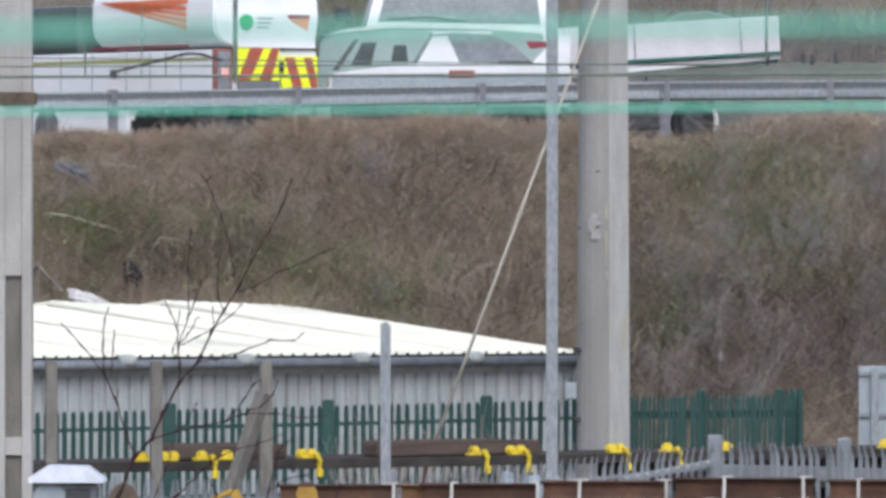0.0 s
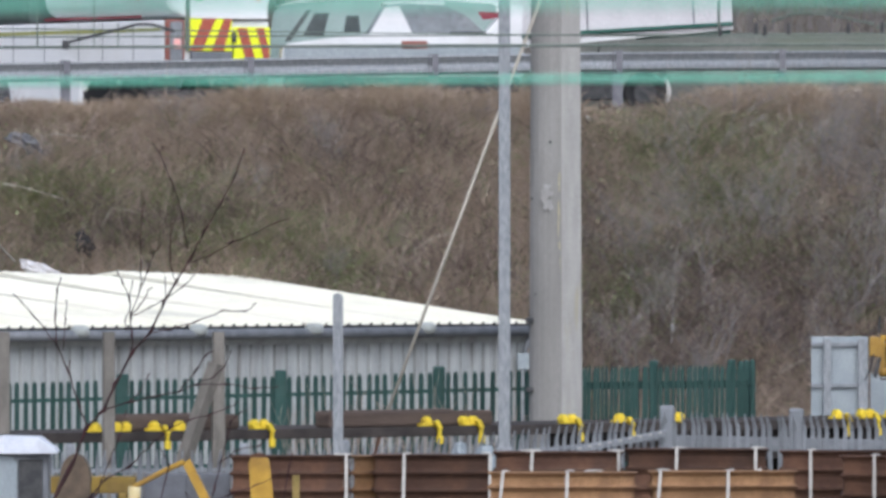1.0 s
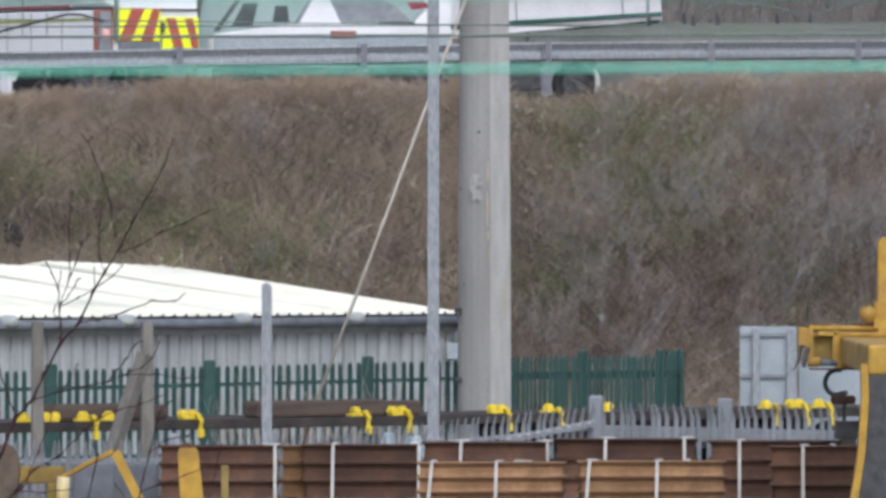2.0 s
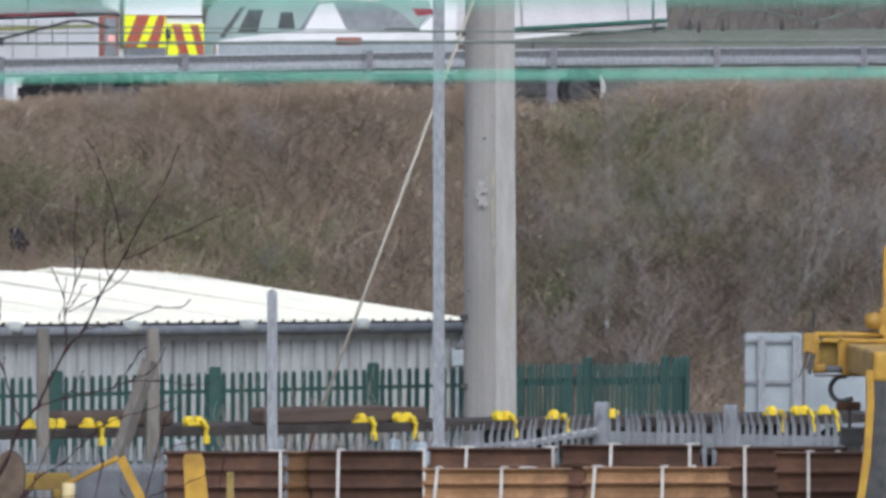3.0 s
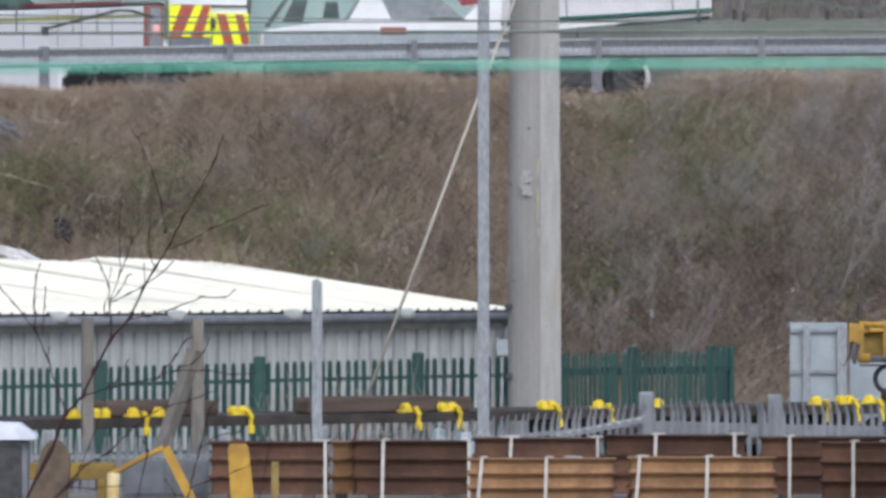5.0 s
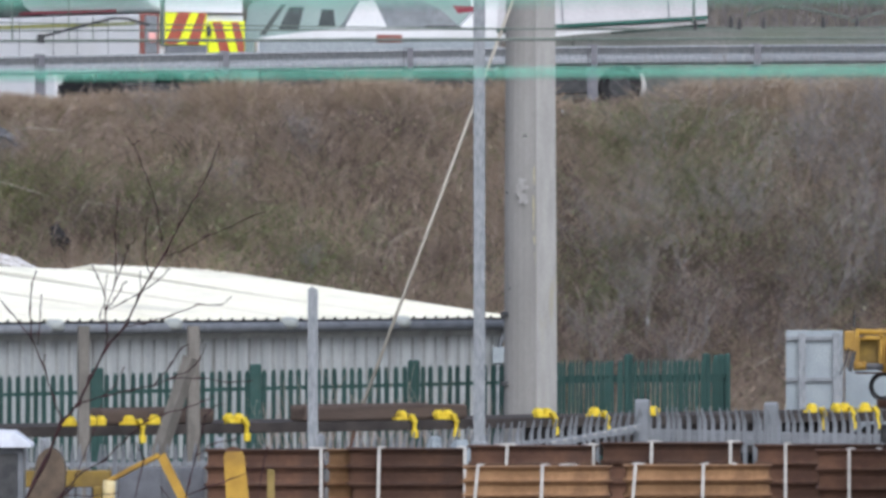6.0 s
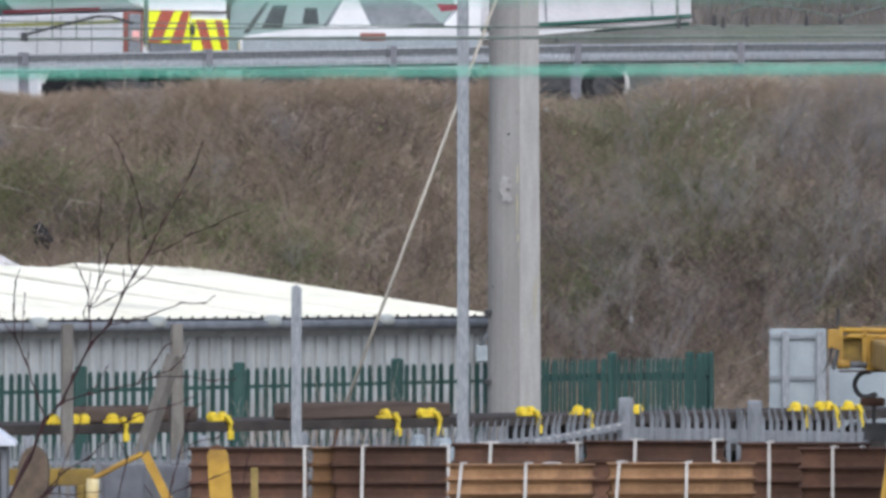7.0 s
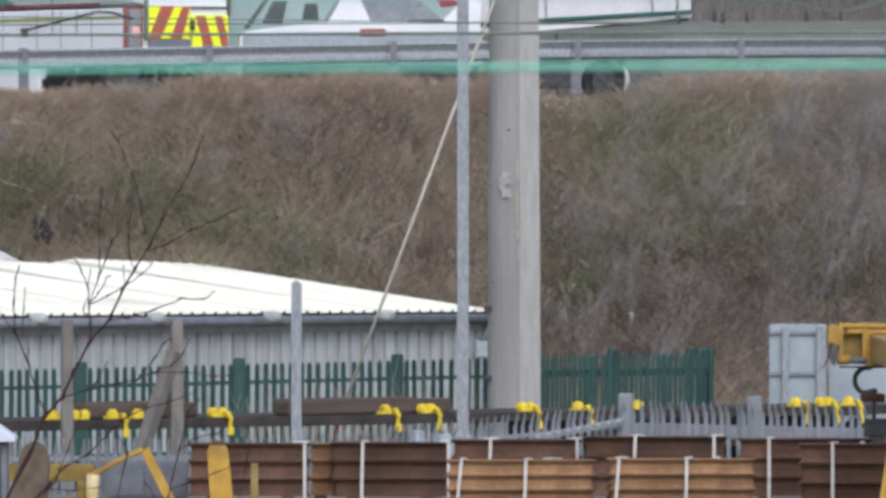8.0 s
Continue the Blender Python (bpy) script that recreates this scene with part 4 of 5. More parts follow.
def bracket(u, twin, hang):
    """A yellow load bracket at a distance along the wagon: one or two rounded heads on a foot, and sometimes a flap that hangs down."""
    bm = block(u - 0.15, u + 0.15, 0.0, 0.14, DECK + 0.001, DECK + 0.05, 0.012)
    for dx in ((-0.10, 0.10) if twin else (0.0,)):
        block(u + dx - 0.075, u + dx + 0.075, 0.01, 0.15, DECK + 0.03, DECK + 0.125, 0.03, bm)
        block(u + dx - 0.05, u + dx + 0.05, 0.03, 0.13, DECK + 0.11, DECK + 0.155, 0.02, bm)
    part("load_bracket", bm, "spigot", wagon, "bright yellow load bracket")
    if hang:
        arm = prism([(u + 0.04, DECK + 0.08), (u + 0.12, DECK + 0.10), (u + 0.20, DECK - 0.02), (u + 0.18, DECK - 0.06), (u + 0.11, DECK - 0.02), (u + 0.07, DECK + 0.03)], 0.06, start=-0.09)
        part("bracket_arm", arm, "spigot", wagon, "yellow arm bent over the wagon side")
        flap = block(u + 0.12, u + 0.23, -0.085, -0.012, DECK - 0.29, DECK - 0.15, 0.03)
        block(u + 0.15, u + 0.19, -0.07, -0.02, DECK - 0.16, DECK - 0.04, 0.0, flap)
        part("flap", flap, "spigot", wagon, "yellow flap hanging from the wagon side")


k0 = WLEN / 2140.0
for px, twin, hang in ((478, False, True), (521, True, False), (577, False, True), (620, False, True), (755, True, True), (1048, False, True), (1122, True, True), (1301, True, True), (1396, False, True), (1498, True, False), (1803, False, True), (1858, True, True), (1905, False, True)):
    bracket(px * k0, twin, hang)
load = [(890 * k0, 1180 * k0), (545 * k0, 735 * k0)]
for a, c in load:
    bmx = block(a, c, 0.25, 0.6, DECK, DECK + 0.24, 0.05)
    part("timber_load", bmx, "timber", wagon, "dark weathered timber baulk")
    part("timber_load", block(a + 0.3, c - 0.5, 0.62, 0.95, DECK, DECK + 0.26, 0.05), "timber", wagon)

# ---- boards beyond the track ----
sign = thing("sign_board", "pale grey-white board seen from behind with grey framing", "board")
part("panel", block(5.559, 6.532, 173.0, 173.03, 0.5, 2.401, 0.006), "board", sign)
for x0, x1 in ((5.771, 5.896), (6.359, 6.513)):
    part("upright", block(x0, x1, 172.88, 172.995, 0, 2.362, 0.006), "galv", sign)
for zz in (2.266, 1.563, 0.802):
    part("crossbar", block(5.559, 6.532, 172.94, 172.996, zz - 0.035, zz + 0.035, 0.006), "galv_dull", sign)
low_sign = thing("sign_board", "low pale white board standing behind the grey fence", "board")
part("panel", block(6.609, 8.876, 174.0, 174.03, 0.3, 1.751, 0.006), "board", low_sign)
for x in (6.841, 7.907):
    part("upright", block(x - 0.04, x + 0.04, 174.035, 174.12, 0, 1.702, 0.006), "galv", low_sign)

# ---- crane boom ----
crane = thing("crane", "yellow rail crane with a boxed boom, grimy at the joints", "crane")
CY = 150.0
part("boom", block(6.257, 7.819, CY, CY + 0.45, 2.031, 2.516, 0.015), "yellow", crane)
part("boom_lip", block(5.981, 7.819, CY - 0.03, CY + 0.47, 2.516, 2.566, 0.006), "yellow", crane)
for x0, x1 in ((5.848, 5.906), (6.190, 6.257)):
    part("frame_post", block(x0, x1, CY, CY + 0.06, 2.056, 2.674, 0.008), "yellow", crane)
part("frame_back", block(5.898, 6.232, CY + 0.13, CY + 0.18, 2.098, 2.499, 0.008), "muddy_yellow", crane)
part("top_tube", tube([(5.848, 150.000, 2.624), (6.817, 150.000, 2.624)], 0.04, 10), "yellow", crane, smooth=True)
part("top_bar", block(5.848, 6.232, CY + 0.05, CY + 0.3, 2.499, 2.549, 0.006), "yellow", crane)
part("lower_cylinder", tube([(5.823, 150.000, 2.123), (6.006, 150.000, 2.123)], 0.07, 12), "yellow", crane, smooth=True)
part("ram", tube([(6.006, 150.000, 2.115), (6.257, 150.000, 2.115)], 0.05, 10), "locker", crane, "grey ram rod", smooth=True)
part("end_plate", block(5.681, 5.831, CY - 0.05, CY + 0.3, 2.349, 2.641, 0.02), "yellow", crane)
part("hose", tube([(5.744, 149.900, 2.392), (5.702, 149.900, 2.183), (5.610, 149.900, 1.999)], 0.012, 6), "dark", crane)
part("bracket", prism([(5.80, 2.34), (5.86, 2.34), (5.79, 2.03), (5.73, 2.06)], 0.03, start=CY - 0.08), "dark", crane)
part("cheek", prism([(5.80, 2.30), (5.85, 2.68), (5.905, 2.66), (5.905, 2.20), (5.86, 2.16)], 0.03, start=CY - 0.04), "yellow", crane)
part("stiffener", block(6.20, 6.26, CY - 0.03, CY + 0.01, 2.15, 2.61, 0.008), "yellow", crane)
part("floor_plate", block(5.86, 7.80, CY - 0.02, CY + 0.40, 2.005, 2.028, 0.004), "rust", crane, "rust-brown plate under the boom")
part("rear_boom", block(6.0, 7.80, CY + 0.55, CY + 0.9, 2.42, 2.68, 0.02), "bucket_rust", crane, "dirty brown boom section behind")
part("rod", tube([(5.823, 150.000, 2.699), (5.839, 150.000, 2.950)], 0.018, 6), "dark", crane)
part("pulley", tube([(6.712, 149.900, 2.826), (6.725, 150.200, 2.823)], 0.13, 16), "yellow", crane, smooth=True)
part("pulley_cheek", block(6.800, 6.867, CY - 0.1, CY + 0.3, 2.616, 3.017, 0.01), "yellow", crane)
part("jib", prism([(6.867, 2.432), (6.867, 3.894), (6.934, 3.969), (7.819, 4.103), (7.819, 2.432)], 0.4, start=CY + 0.02), "yellow", crane)
ring = [(0.19 * math.cos(a), 0.19 * math.sin(a)) for a in (math.radians(75 + 22 * k) for k in range(12))]
hx, hz = 6.282, 1.814
part("hook", tube([(hx + a, 150.3, hz + c) for a, c in ring], [0.035] * 9 + [0.05, 0.055, 0.03], 8), "dark", crane, "dark steel lifting hook", smooth=True)
part("hook_shank", tube([(hx + 0.06, 150.3, 2.031), (hx + 0.05, 150.3, hz + 0.18)], 0.04, 8), "dark", crane)
part("hook_block", block(hx - 0.10, hx + 0.26, 150.2, 150.5, 1.497, 1.622, 0.03), "rust", crane)
part("weight_block", block(6.248, 6.862, 150.2, 150.6, 0.979, 1.246, 0.02), "dark", crane)
part("weight_rod", tube([(hx + 0.1, 150.35, 1.246), (hx + 0.1, 150.35, 1.497)], 0.03, 6), "dark", crane)
pts = [(6.211, 141.0, 2.228), (6.227, 141.0, 1.757), (6.172, 141.0, 0.972), (6.062, 141.0, 0.265), (5.937, 141.0, -0.520)]
bm = bmesh.new()
rg = [[bm.verts.new((x + dx, y + dy, z)) for dx, dy in ((0, 0), (0.10, -0.02), (0.10, 0.3), (0, 0.3))] for x, y, z in pts + [(pts[-1][0] - 0.1, 141.0, 0.0)]]
for r, q in zip(rg, rg[1:]):
    for i in range(4):
        bm.faces.new((r[i], r[(i + 1) % 4], q[(i + 1) % 4], q[i]))
part("leg_flange", bm, "yellow", crane)
bm = bmesh.new()
rg = [[bm.verts.new((x + dx, y + dy, z)) for dx, dy in ((0.105, 0.03), (0.9, 0.03), (0.9, 0.28), (0.105, 0.28))] for x, y, z in pts + [(pts[-1][0] - 0.1, 141.0, 0.0)]]
for r, q in zip(rg, rg[1:]):
    for i in range(4):
        bm.faces.new((r[i], r[(i + 1) % 4], q[(i + 1) % 4], q[i]))
part("leg_web", bm, "dark", crane, "black web of the crane leg")
part("slew_head", block(pts[0][0] + 0.1, pts[0][0] + 1.4, 141.0, 150.4, 2.074, 2.493, 0.05), "yellow", crane)
pole = thing("white_pole", "thin white pole beside the crane", "pole")
part("shaft", tube([(7.057, 160, 0), (7.075, 160, 1.953)], 0.035, 8), "strap", pole)

# ---- yellow machine, cabinets and clutter before the fence ----
machine = thing("excavator_arm", "folded yellow excavator arm with hydraulic cylinder", "excavator")
part("main_beam", block(-7.150, -4.681, 136.0, 136.3, 0.695, 0.922, 0.02), "muddy_yellow", machine)
part("link", tube([(-4.723, 135.900, 0.773), (-4.382, 135.900, 0.955), (-4.026, 135.900, 1.129)], 0.036, 6), "yellow", machine)
part("dipper", prism([(-4.052, 1.089), (-3.954, 1.165), (-3.575, 0.407), (-3.530, -0.123), (-3.726, -0.123), (-3.726, 0.445)], 0.18, start=135.9), "yellow", machine)
part("cylinder", tube([(-4.689, 135.800, 0.791), (-4.719, 135.800, 0.299), (-4.734, 135.800, 0.035)], 0.085, 12), "cream", machine, "sun-bleached cream cylinder", smooth=True)
part("pivot", block(-4.908, -4.787, 135.7, 136.2, -0.123, 0.710, 0.03), "muddy_yellow", machine)
part("foot", block(-7.074, -3.439, 135.6, 136.6, 0, -0.047, 0.03), "wagon", machine)
slab = thing("yellow_stop_post", "yellow painted flat steel post with a rusty rounded head", "post")
x0, x1 = -3.344, -3.039
top = 1.030
part("blade", prism([(x0 + 0.05, 0), (x1 + 0.08, 0), (x1 - 0.02, top - 0.10), (x1 - 0.06, top - 0.02), ((x0 + x1) / 2 - 0.03, top), (x0 + 0.02, top - 0.03), (x0 - 0.01, top - 0.12)], 0.10, start=144.0), "yellow", slab)
part("head", prism([(x0, top - 0.035), (x1 - 0.05, top - 0.035), (x1 - 0.08, top + 0.01), ((x0 + x1) / 2 - 0.03, top + 0.035), (x0 + 0.03, top + 0.01)], 0.116, start=143.992), "rust", slab, "rusty worn head")
stub = thing("marker_post", "thin faded ochre marker post", "post")
part("shaft", block(-2.754, -2.649, 145, 145.08, 0, 0.717, 0.01), "ochre", stub)
bucket = thing("rusty_bucket", "rounded rusty brown digger bucket standing on its edge", "bucket")
x0, x1, zt = -5.690, -5.205, 1.315
out = []
for k in range(13):
    a = math.pi * k / 12
    out.append(((x0 + x1) / 2 + 0.12 + 0.20 * math.cos(a), zt - 0.32 + 0.32 * math.sin(a)))
part("shell", prism([(x1 + 0.0, 0)] + out + [(x0 - 0.16, 0)], 0.5, start=131.8), "bucket_rust", bucket)
cabinet = thing("trackside_cabinet", "pale grey trackside cabinet with a white pitched lid", "cabinet")
x0, x1 = -6.533, -5.718
# Dark body and slab paint in the shaded recess under the lid.
part("body", block(x0, x1, 133, 133.6, 0, 1.278, 0.02), "gutter", cabinet)
part("side_panel", prism([(x0 - 0.01, 0.1), (x0 + 0.40, 0.1), (x0 + 0.40, 1.159), (x0 + 0.34, 1.255), (x0 + 0.20, 1.285), (x0 + 0.06, 1.255), (x0 - 0.01, 1.159)], 0.03, start=132.965), "board", cabinet, "pale blue-grey rounded end panel")
part("door", block(x0 + 0.42, x1 - 0.08, 132.97, 132.995, 0.15, 1.218, 0.01), "dark", cabinet, "dark slab standing in for the shaded recess under the lid")
part("lid", prism([(x0 - 0.07, 1.300), (x1 + 0.11, 1.300), (x1 + 0.11, 1.344), (x1 - 0.12, 1.515), (x0 + 0.18, 1.529), (x0 - 0.07, 1.366)], 0.85, start=132.85), "cabinet_lid", cabinet)
panel = thing("steel_locker", "low blue-grey steel locker in front of the old posts", "locker")
part("body", block(-5.113, -3.835, 152, 152.5, 0, 0.571, 0.025), "locker", panel)
for a, c in ((-5.063, -4.494), (-4.454, -3.885)):
    part("door", block(a, c, 151.97, 151.995, 0.06, 0.52, 0.008), "locker", panel)

meter = thing("meter_box", "small pale box on the shed corner", "box")
mp = Vector(shed_point(0.25, -0.16, 0))
part("body", block(mp.x - 0.10, mp.x + 0.14, mp.y - 0.12, mp.y, 1.688, 1.984, 0.02), "board", meter)
part("stand", block(mp.x - 0.02, mp.x + 0.05, mp.y - 0.09, mp.y - 0.03, 0, 1.667), "galv", meter)
for zz in (2.717, 1.559):
    part("insulator", block(0.678, 0.809, 168.75, 168.9, zz - 0.04, zz + 0.04, 0.015), "dark", column)


def blotch(name, x, z, w, h, y, mat, seed, label="", turn=0):
    """A thin ragged patch of another colour lying on a face of the column."""
    rng = random.Random(seed)
    ring = [(w * rng.uniform(0.6, 1.25) * math.cos(a), h * rng.uniform(0.6, 1.25) * math.sin(a)) for a in (2 * math.pi * k / 11 for k in range(11))]
    bm = prism(ring, 0.006)
    bmesh.ops.transform(bm, matrix=pose(x, y, z, 0, 0, turn), verts=bm.verts)
    return part(name, bm, mat, column, label)


for i, (x, z, w, h) in enumerate(((1.017, 4.910, 0.066, 0.066), (1.054, 4.816, 0.085, 0.056), (0.979, 4.741, 0.056, 0.075), (1.045, 4.666, 0.075, 0.066), (1.092, 4.582, 0.056, 0.047), (0.998, 4.591, 0.038, 0.047), (1.073, 4.948, 0.038, 0.028), (0.951, 4.854, 0.028, 0.038))):
    blotch("paint_mark", x, z, w, h, 168.565 - 0.12 * (x - 1.0), "concrete_pale", 60 + i, "flaking white paint mark", -6)
for i, (x, z, w, h) in enumerate(((1.242, 4.460, 0.028, 0.131), (1.233, 4.225, 0.023, 0.188), (1.252, 3.943, 0.028, 0.113), (1.233, 4.647, 0.023, 0.075), (1.242, 5.023, 0.019, 0.169), (1.261, 3.615, 0.019, 0.188))):
    blotch("lichen", x, z, w, h, 168.60, "lichen", 80 + i, "pale yellow lichen streak", 38)
for i, (x, z, w, h) in enumerate(((1.083, 5.680, 0.028, 0.028), (0.782, 4.741, 0.019, 0.028), (0.829, 3.145, 0.019, 0.028))):
    blotch("bolt_hole", x, z, w, h, 168.56, "dark", 95 + i, "", -8)

# construction joints on the lit face of the column
for z in (4.826, 4.694):
    bm = prism([(-0.16, -0.007), (0.16, -0.007), (0.16, 0.007), (-0.16, 0.007)], 0.004)
    bmesh.ops.transform(bm, matrix=pose(1.374, 168.69, z, 0, 0, 40), verts=bm.verts)
    part("joint", bm, "locker", column)
bm = bmesh.new()
ends = [[bm.verts.new((x, y + dy, z + dz)) for dy, dz in ((-0.03, -0.05), (-0.03, 0.04), (0.04, 0.055), (0.04, -0.05))] for x, y, z in ((1.402, 157.0, 0.809), (2.832, 158.3, 1.054))]
for i in range(4):
    bm.faces.new((ends[0][i], ends[0][(i + 1) % 4], ends[1][(i + 1) % 4], ends[1][i]))
part("sloping_rail", bm, "galv", grey_fence, "pale zinc rail sloping with the ground")
# Small bright dashes paint the highlights along the sloping rail.
for k in range(9):
    t = (k + 0.3) / 9
    x, y, z = 1.402 + t * 1.431, 157.0 + t * 1.3, 0.809 + t * 0.245
    part("bolt_plate", block(x - 0.035, x + 0.045, y - 0.045, y - 0.032, z + 0.012, z + 0.036, 0.004), "strap", grey_fence, "bright dash painting a highlight on the rail")



# ---- vehicles on the road ----
def wheel(parent, x, y, r=0.36, w=0.22):
    t = part("wheel", tube([(x, y, r), (x, y + 0.03, r), (x, y + w - 0.03, r), (x, y + w, r)], [r * 0.9, r, r, r * 0.9], 20), "tyre", parent)
    part("rim", tube([(x, y - 0.004, r), (x, y + 0.01, r)], [r * 0.5, r * 0.6], 16), "dark", t)


tanker = thing("tanker_lorry", "white tanker lorry with an orange sunburst and chevron rear", "lorry", (-6.238, 199.3, TOP + 0.004), 34)
# in its own axes x runs across the rear and y along the side, away from the rear
W, L = 2.45, 7.6
part("chassis", block(0.1, W - 0.1, 0.2, L, 0.45, 0.62), "dark", tanker)
part("skirt", block(0.0, W, 0.12, L, 1.05, 1.98, 0.05), "white", tanker)
part("side_tank", block(0.02, W - 0.02, 3.3, L - 0.2, 0.30, 1.04, 0.05), "white", tanker)
oval = []
for k in range(32):
    a = 2 * math.pi * k / 32
    c, s = math.cos(a), math.sin(a)
    oval.append((W / 2 + math.copysign(abs(c) ** 0.5, c) * W / 2, 2.68 + math.copysign(abs(s) ** 0.6, s) * 0.66))
part("tank", prism(oval, 4.52, start=0.08), "white", tanker, smooth=False)
part("tank_end", prism([((x - W / 2) * 0.97 + W / 2, (z - 2.68) * 0.96 + 2.68) for x, z in oval], 0.05, start=0.03), "white", tanker)
# Maroon strip paints the wire's pinkish lens fringe onto the tank.
part("stripe", block(-0.006, -0.001, 0.95, 4.6, 2.03, 2.09), "maroon", tanker, "maroon strip painting the lens colour fringe below the wire")
part("stripe", block(-0.006, -0.001, 0.25, L, 1.76, 1.83), "olive", tanker, "olive stripe")
for y in (1.25, 2.4, 3.3, 4.6, 5.8):
    part("panel_joint", block(-0.007, -0.001, y, y + 0.02, 1.08, 1.95), "gutter", tanker)
part("cab", block(0.0, W, 5.2, L, 1.99, 2.95, 0.12), "glass_green", tanker)
# orange rays on the side of the tank
for k in range(5):
    a0, a1 = 0.02 + 0.24 * k, 0.02 + 0.24 * k + 0.17
    zb = 2.98
    pts = [(4.35, zb), (1.05, zb - 0.52 * a0), (1.05, zb - 0.52 * a1)] if k else [(4.35, zb), (1.0, zb + 0.02), (1.0, zb - 0.06), (2.6, zb - 0.26)]
    part("orange_ray", prism(pts, 0.005, axis="x", start=-0.012), "orange", tanker, "orange painted ray")
# rear
part("rear_frame", block(0.0, 0.44, 0.06, 0.115, 0.85, 2.0, 0.02), "brown_frame", tanker, "red-brown rear frame")
part("rear_door", block(0.42, W - 0.1, 0.0, 0.055, 2.02, 2.75, 0.02), "white", tanker)
part("chevron_board", block(0.46, 1.52, 0.02, 0.055, 1.38, 2.04, 0.006), "lime", tanker, "fluorescent yellow chevron board")
part("chevron_board", block(1.56, W - 0.04, 0.02, 0.055, 1.05, 1.86, 0.006), "lime", tanker, "fluorescent yellow chevron board")
for k in range(2):
    a = 0.54 + 0.50 * k
    part("chevron", prism([(a, 1.39), (a + 0.28, 1.39), (a + 0.60 if k == 0 else a + 0.47, 2.03), (a + 0.30, 2.03)], 0.012, start=0.007), "red", tanker, "red chevron stripe")
    b0 = 1.64 + 0.44 * k
    part("chevron", prism([(b0, 1.84), (b0 + 0.22, 1.84), (b0 + 0.46, 1.08), (b0 + 0.24, 1.08)] if k == 0 else [(b0, 1.84), (b0 + 0.18, 1.84), (b0 + 0.31, 1.40), (b0 + 0.31, 1.08), (b0 + 0.22, 1.08)], 0.012, start=0.007), "red", tanker, "red chevron stripe")
part("lamp_housing", block(0.08, 0.36, 0.0, 0.058, 1.2, 1.95, 0.03), "galv", tanker, "grey rear lamp housing")
lamp = part("rear_lamp", block(0.14, 0.30, -0.02, -0.002, 1.42, 1.62, 0.03), "lamp_red", tanker, "lit pinkish rear lamp")
part("number_plate", block(0.56, 1.50, 0.0, 0.05, 1.10, 1.365), "gutter", tanker, "dark grey plate")
part("grab_handle", block(1.5, 1.60, -0.03, 0.018, 1.55, 1.75, 0.02), "dark", tanker)
part("emblem", tube([(0.72, -0.03, 2.52), (0.72, -0.004, 2.52)], 0.16, 16), "leafgreen", tanker, "round green emblem")
for k in range(3):
    part("lettering", block(0.98, 1.34 - 0.05 * k, -0.012, -0.004, 2.58 - 0.09 * k, 2.62 - 0.09 * k), "board", tanker)
part("emblem", prism([(1.72, 2.58), (2.2, 2.60), (2.15, 2.36)], 0.008, start=-0.012), "orange", tanker, "orange emblem")
part("emblem", block(1.70, 2.2, -0.012, -0.004, 2.60, 2.68), "maroon", tanker)
for y in (1.4, 2.6, 6.4):
    for x in (0.02, W - 0.27):
        bm = tube([(x, y, 0.46), (x + 0.25, y, 0.46)], 0.46, 20)
        part("wheel", bm, "tyre", tanker)


def car_body(name, profile, width, mat, parent, start=0.0, inset=0.0):
    bm = prism(profile, width, start=start)
    bmesh.ops.bevel(bm, geom=[e for e in bm.edges], offset=0.035, segments=2, affect="EDGES", clamp_overlap=True)
    return part(name, bm, mat, parent)


car = thing("white_car", "low white car with grey-tinted windows", "car", (-3.971, 198.6, TOP + 0.004), 3)
# body 4.7 m long, x along it
car_body("body", [(0.0, 0.85), (0.0, 1.44), (0.08, 1.5), (0.75, 1.59), (1.63, 1.69), (4.7, 1.70), (4.75, 1.2), (4.72, 0.85)], 1.75, "car_white", car)
part("sill", block(0.08, 4.66, 0.06, 1.69, 0.25, 0.845, 0.03), "dark", car, "dark lower trim")
part("lower_panel", prism([(0.04, 0.9), (4.70, 0.9), (4.70, 1.50), (2.0, 1.50), (0.6, 1.47), (0.04, 1.42)], 0.02, start=-0.012), "board", car, "dull grey lower side panel")
car_body("cabin", [(1.62, 1.62), (2.0, 2.26), (2.45, 2.30), (3.2, 2.26), (3.62, 2.05), (4.05, 1.66)], 1.5, "glass_grey", car, 0.12)
part("pillar", prism([(1.70, 1.66), (2.02, 2.22), (2.30, 2.24), (2.58, 1.66)], 0.02, start=0.095), "car_white", car)
part("roof", block(2.0, 3.2, 0.2, 1.55, 2.27, 2.33, 0.03), "car_white", car)
part("rear_lamp", block(2.34, 2.85, -0.03, 0.02, 1.40, 1.56, 0.03), "brown_frame", car, "red lamp")
part("tail", prism([(3.95, 1.68), (4.72, 1.68), (4.75, 2.25), (4.5, 2.28), (4.2, 1.95)], 1.3, start=0.3), "car_white", car)
part("tail_lamp", prism([(3.95, 1.98), (4.28, 2.02), (4.4, 2.12), (3.85, 2.14)], 0.03, start=0.26), "maroon", car, "dark red lamp")
part("wiper", block(3.3, 4.0, 0.06, 0.11, 1.68, 1.74, 0.01), "dark", car)
for x in (0.9, 3.8):
    for y in (-0.01, 1.55):
        wheel(car, x, y, 0.33, 0.2)

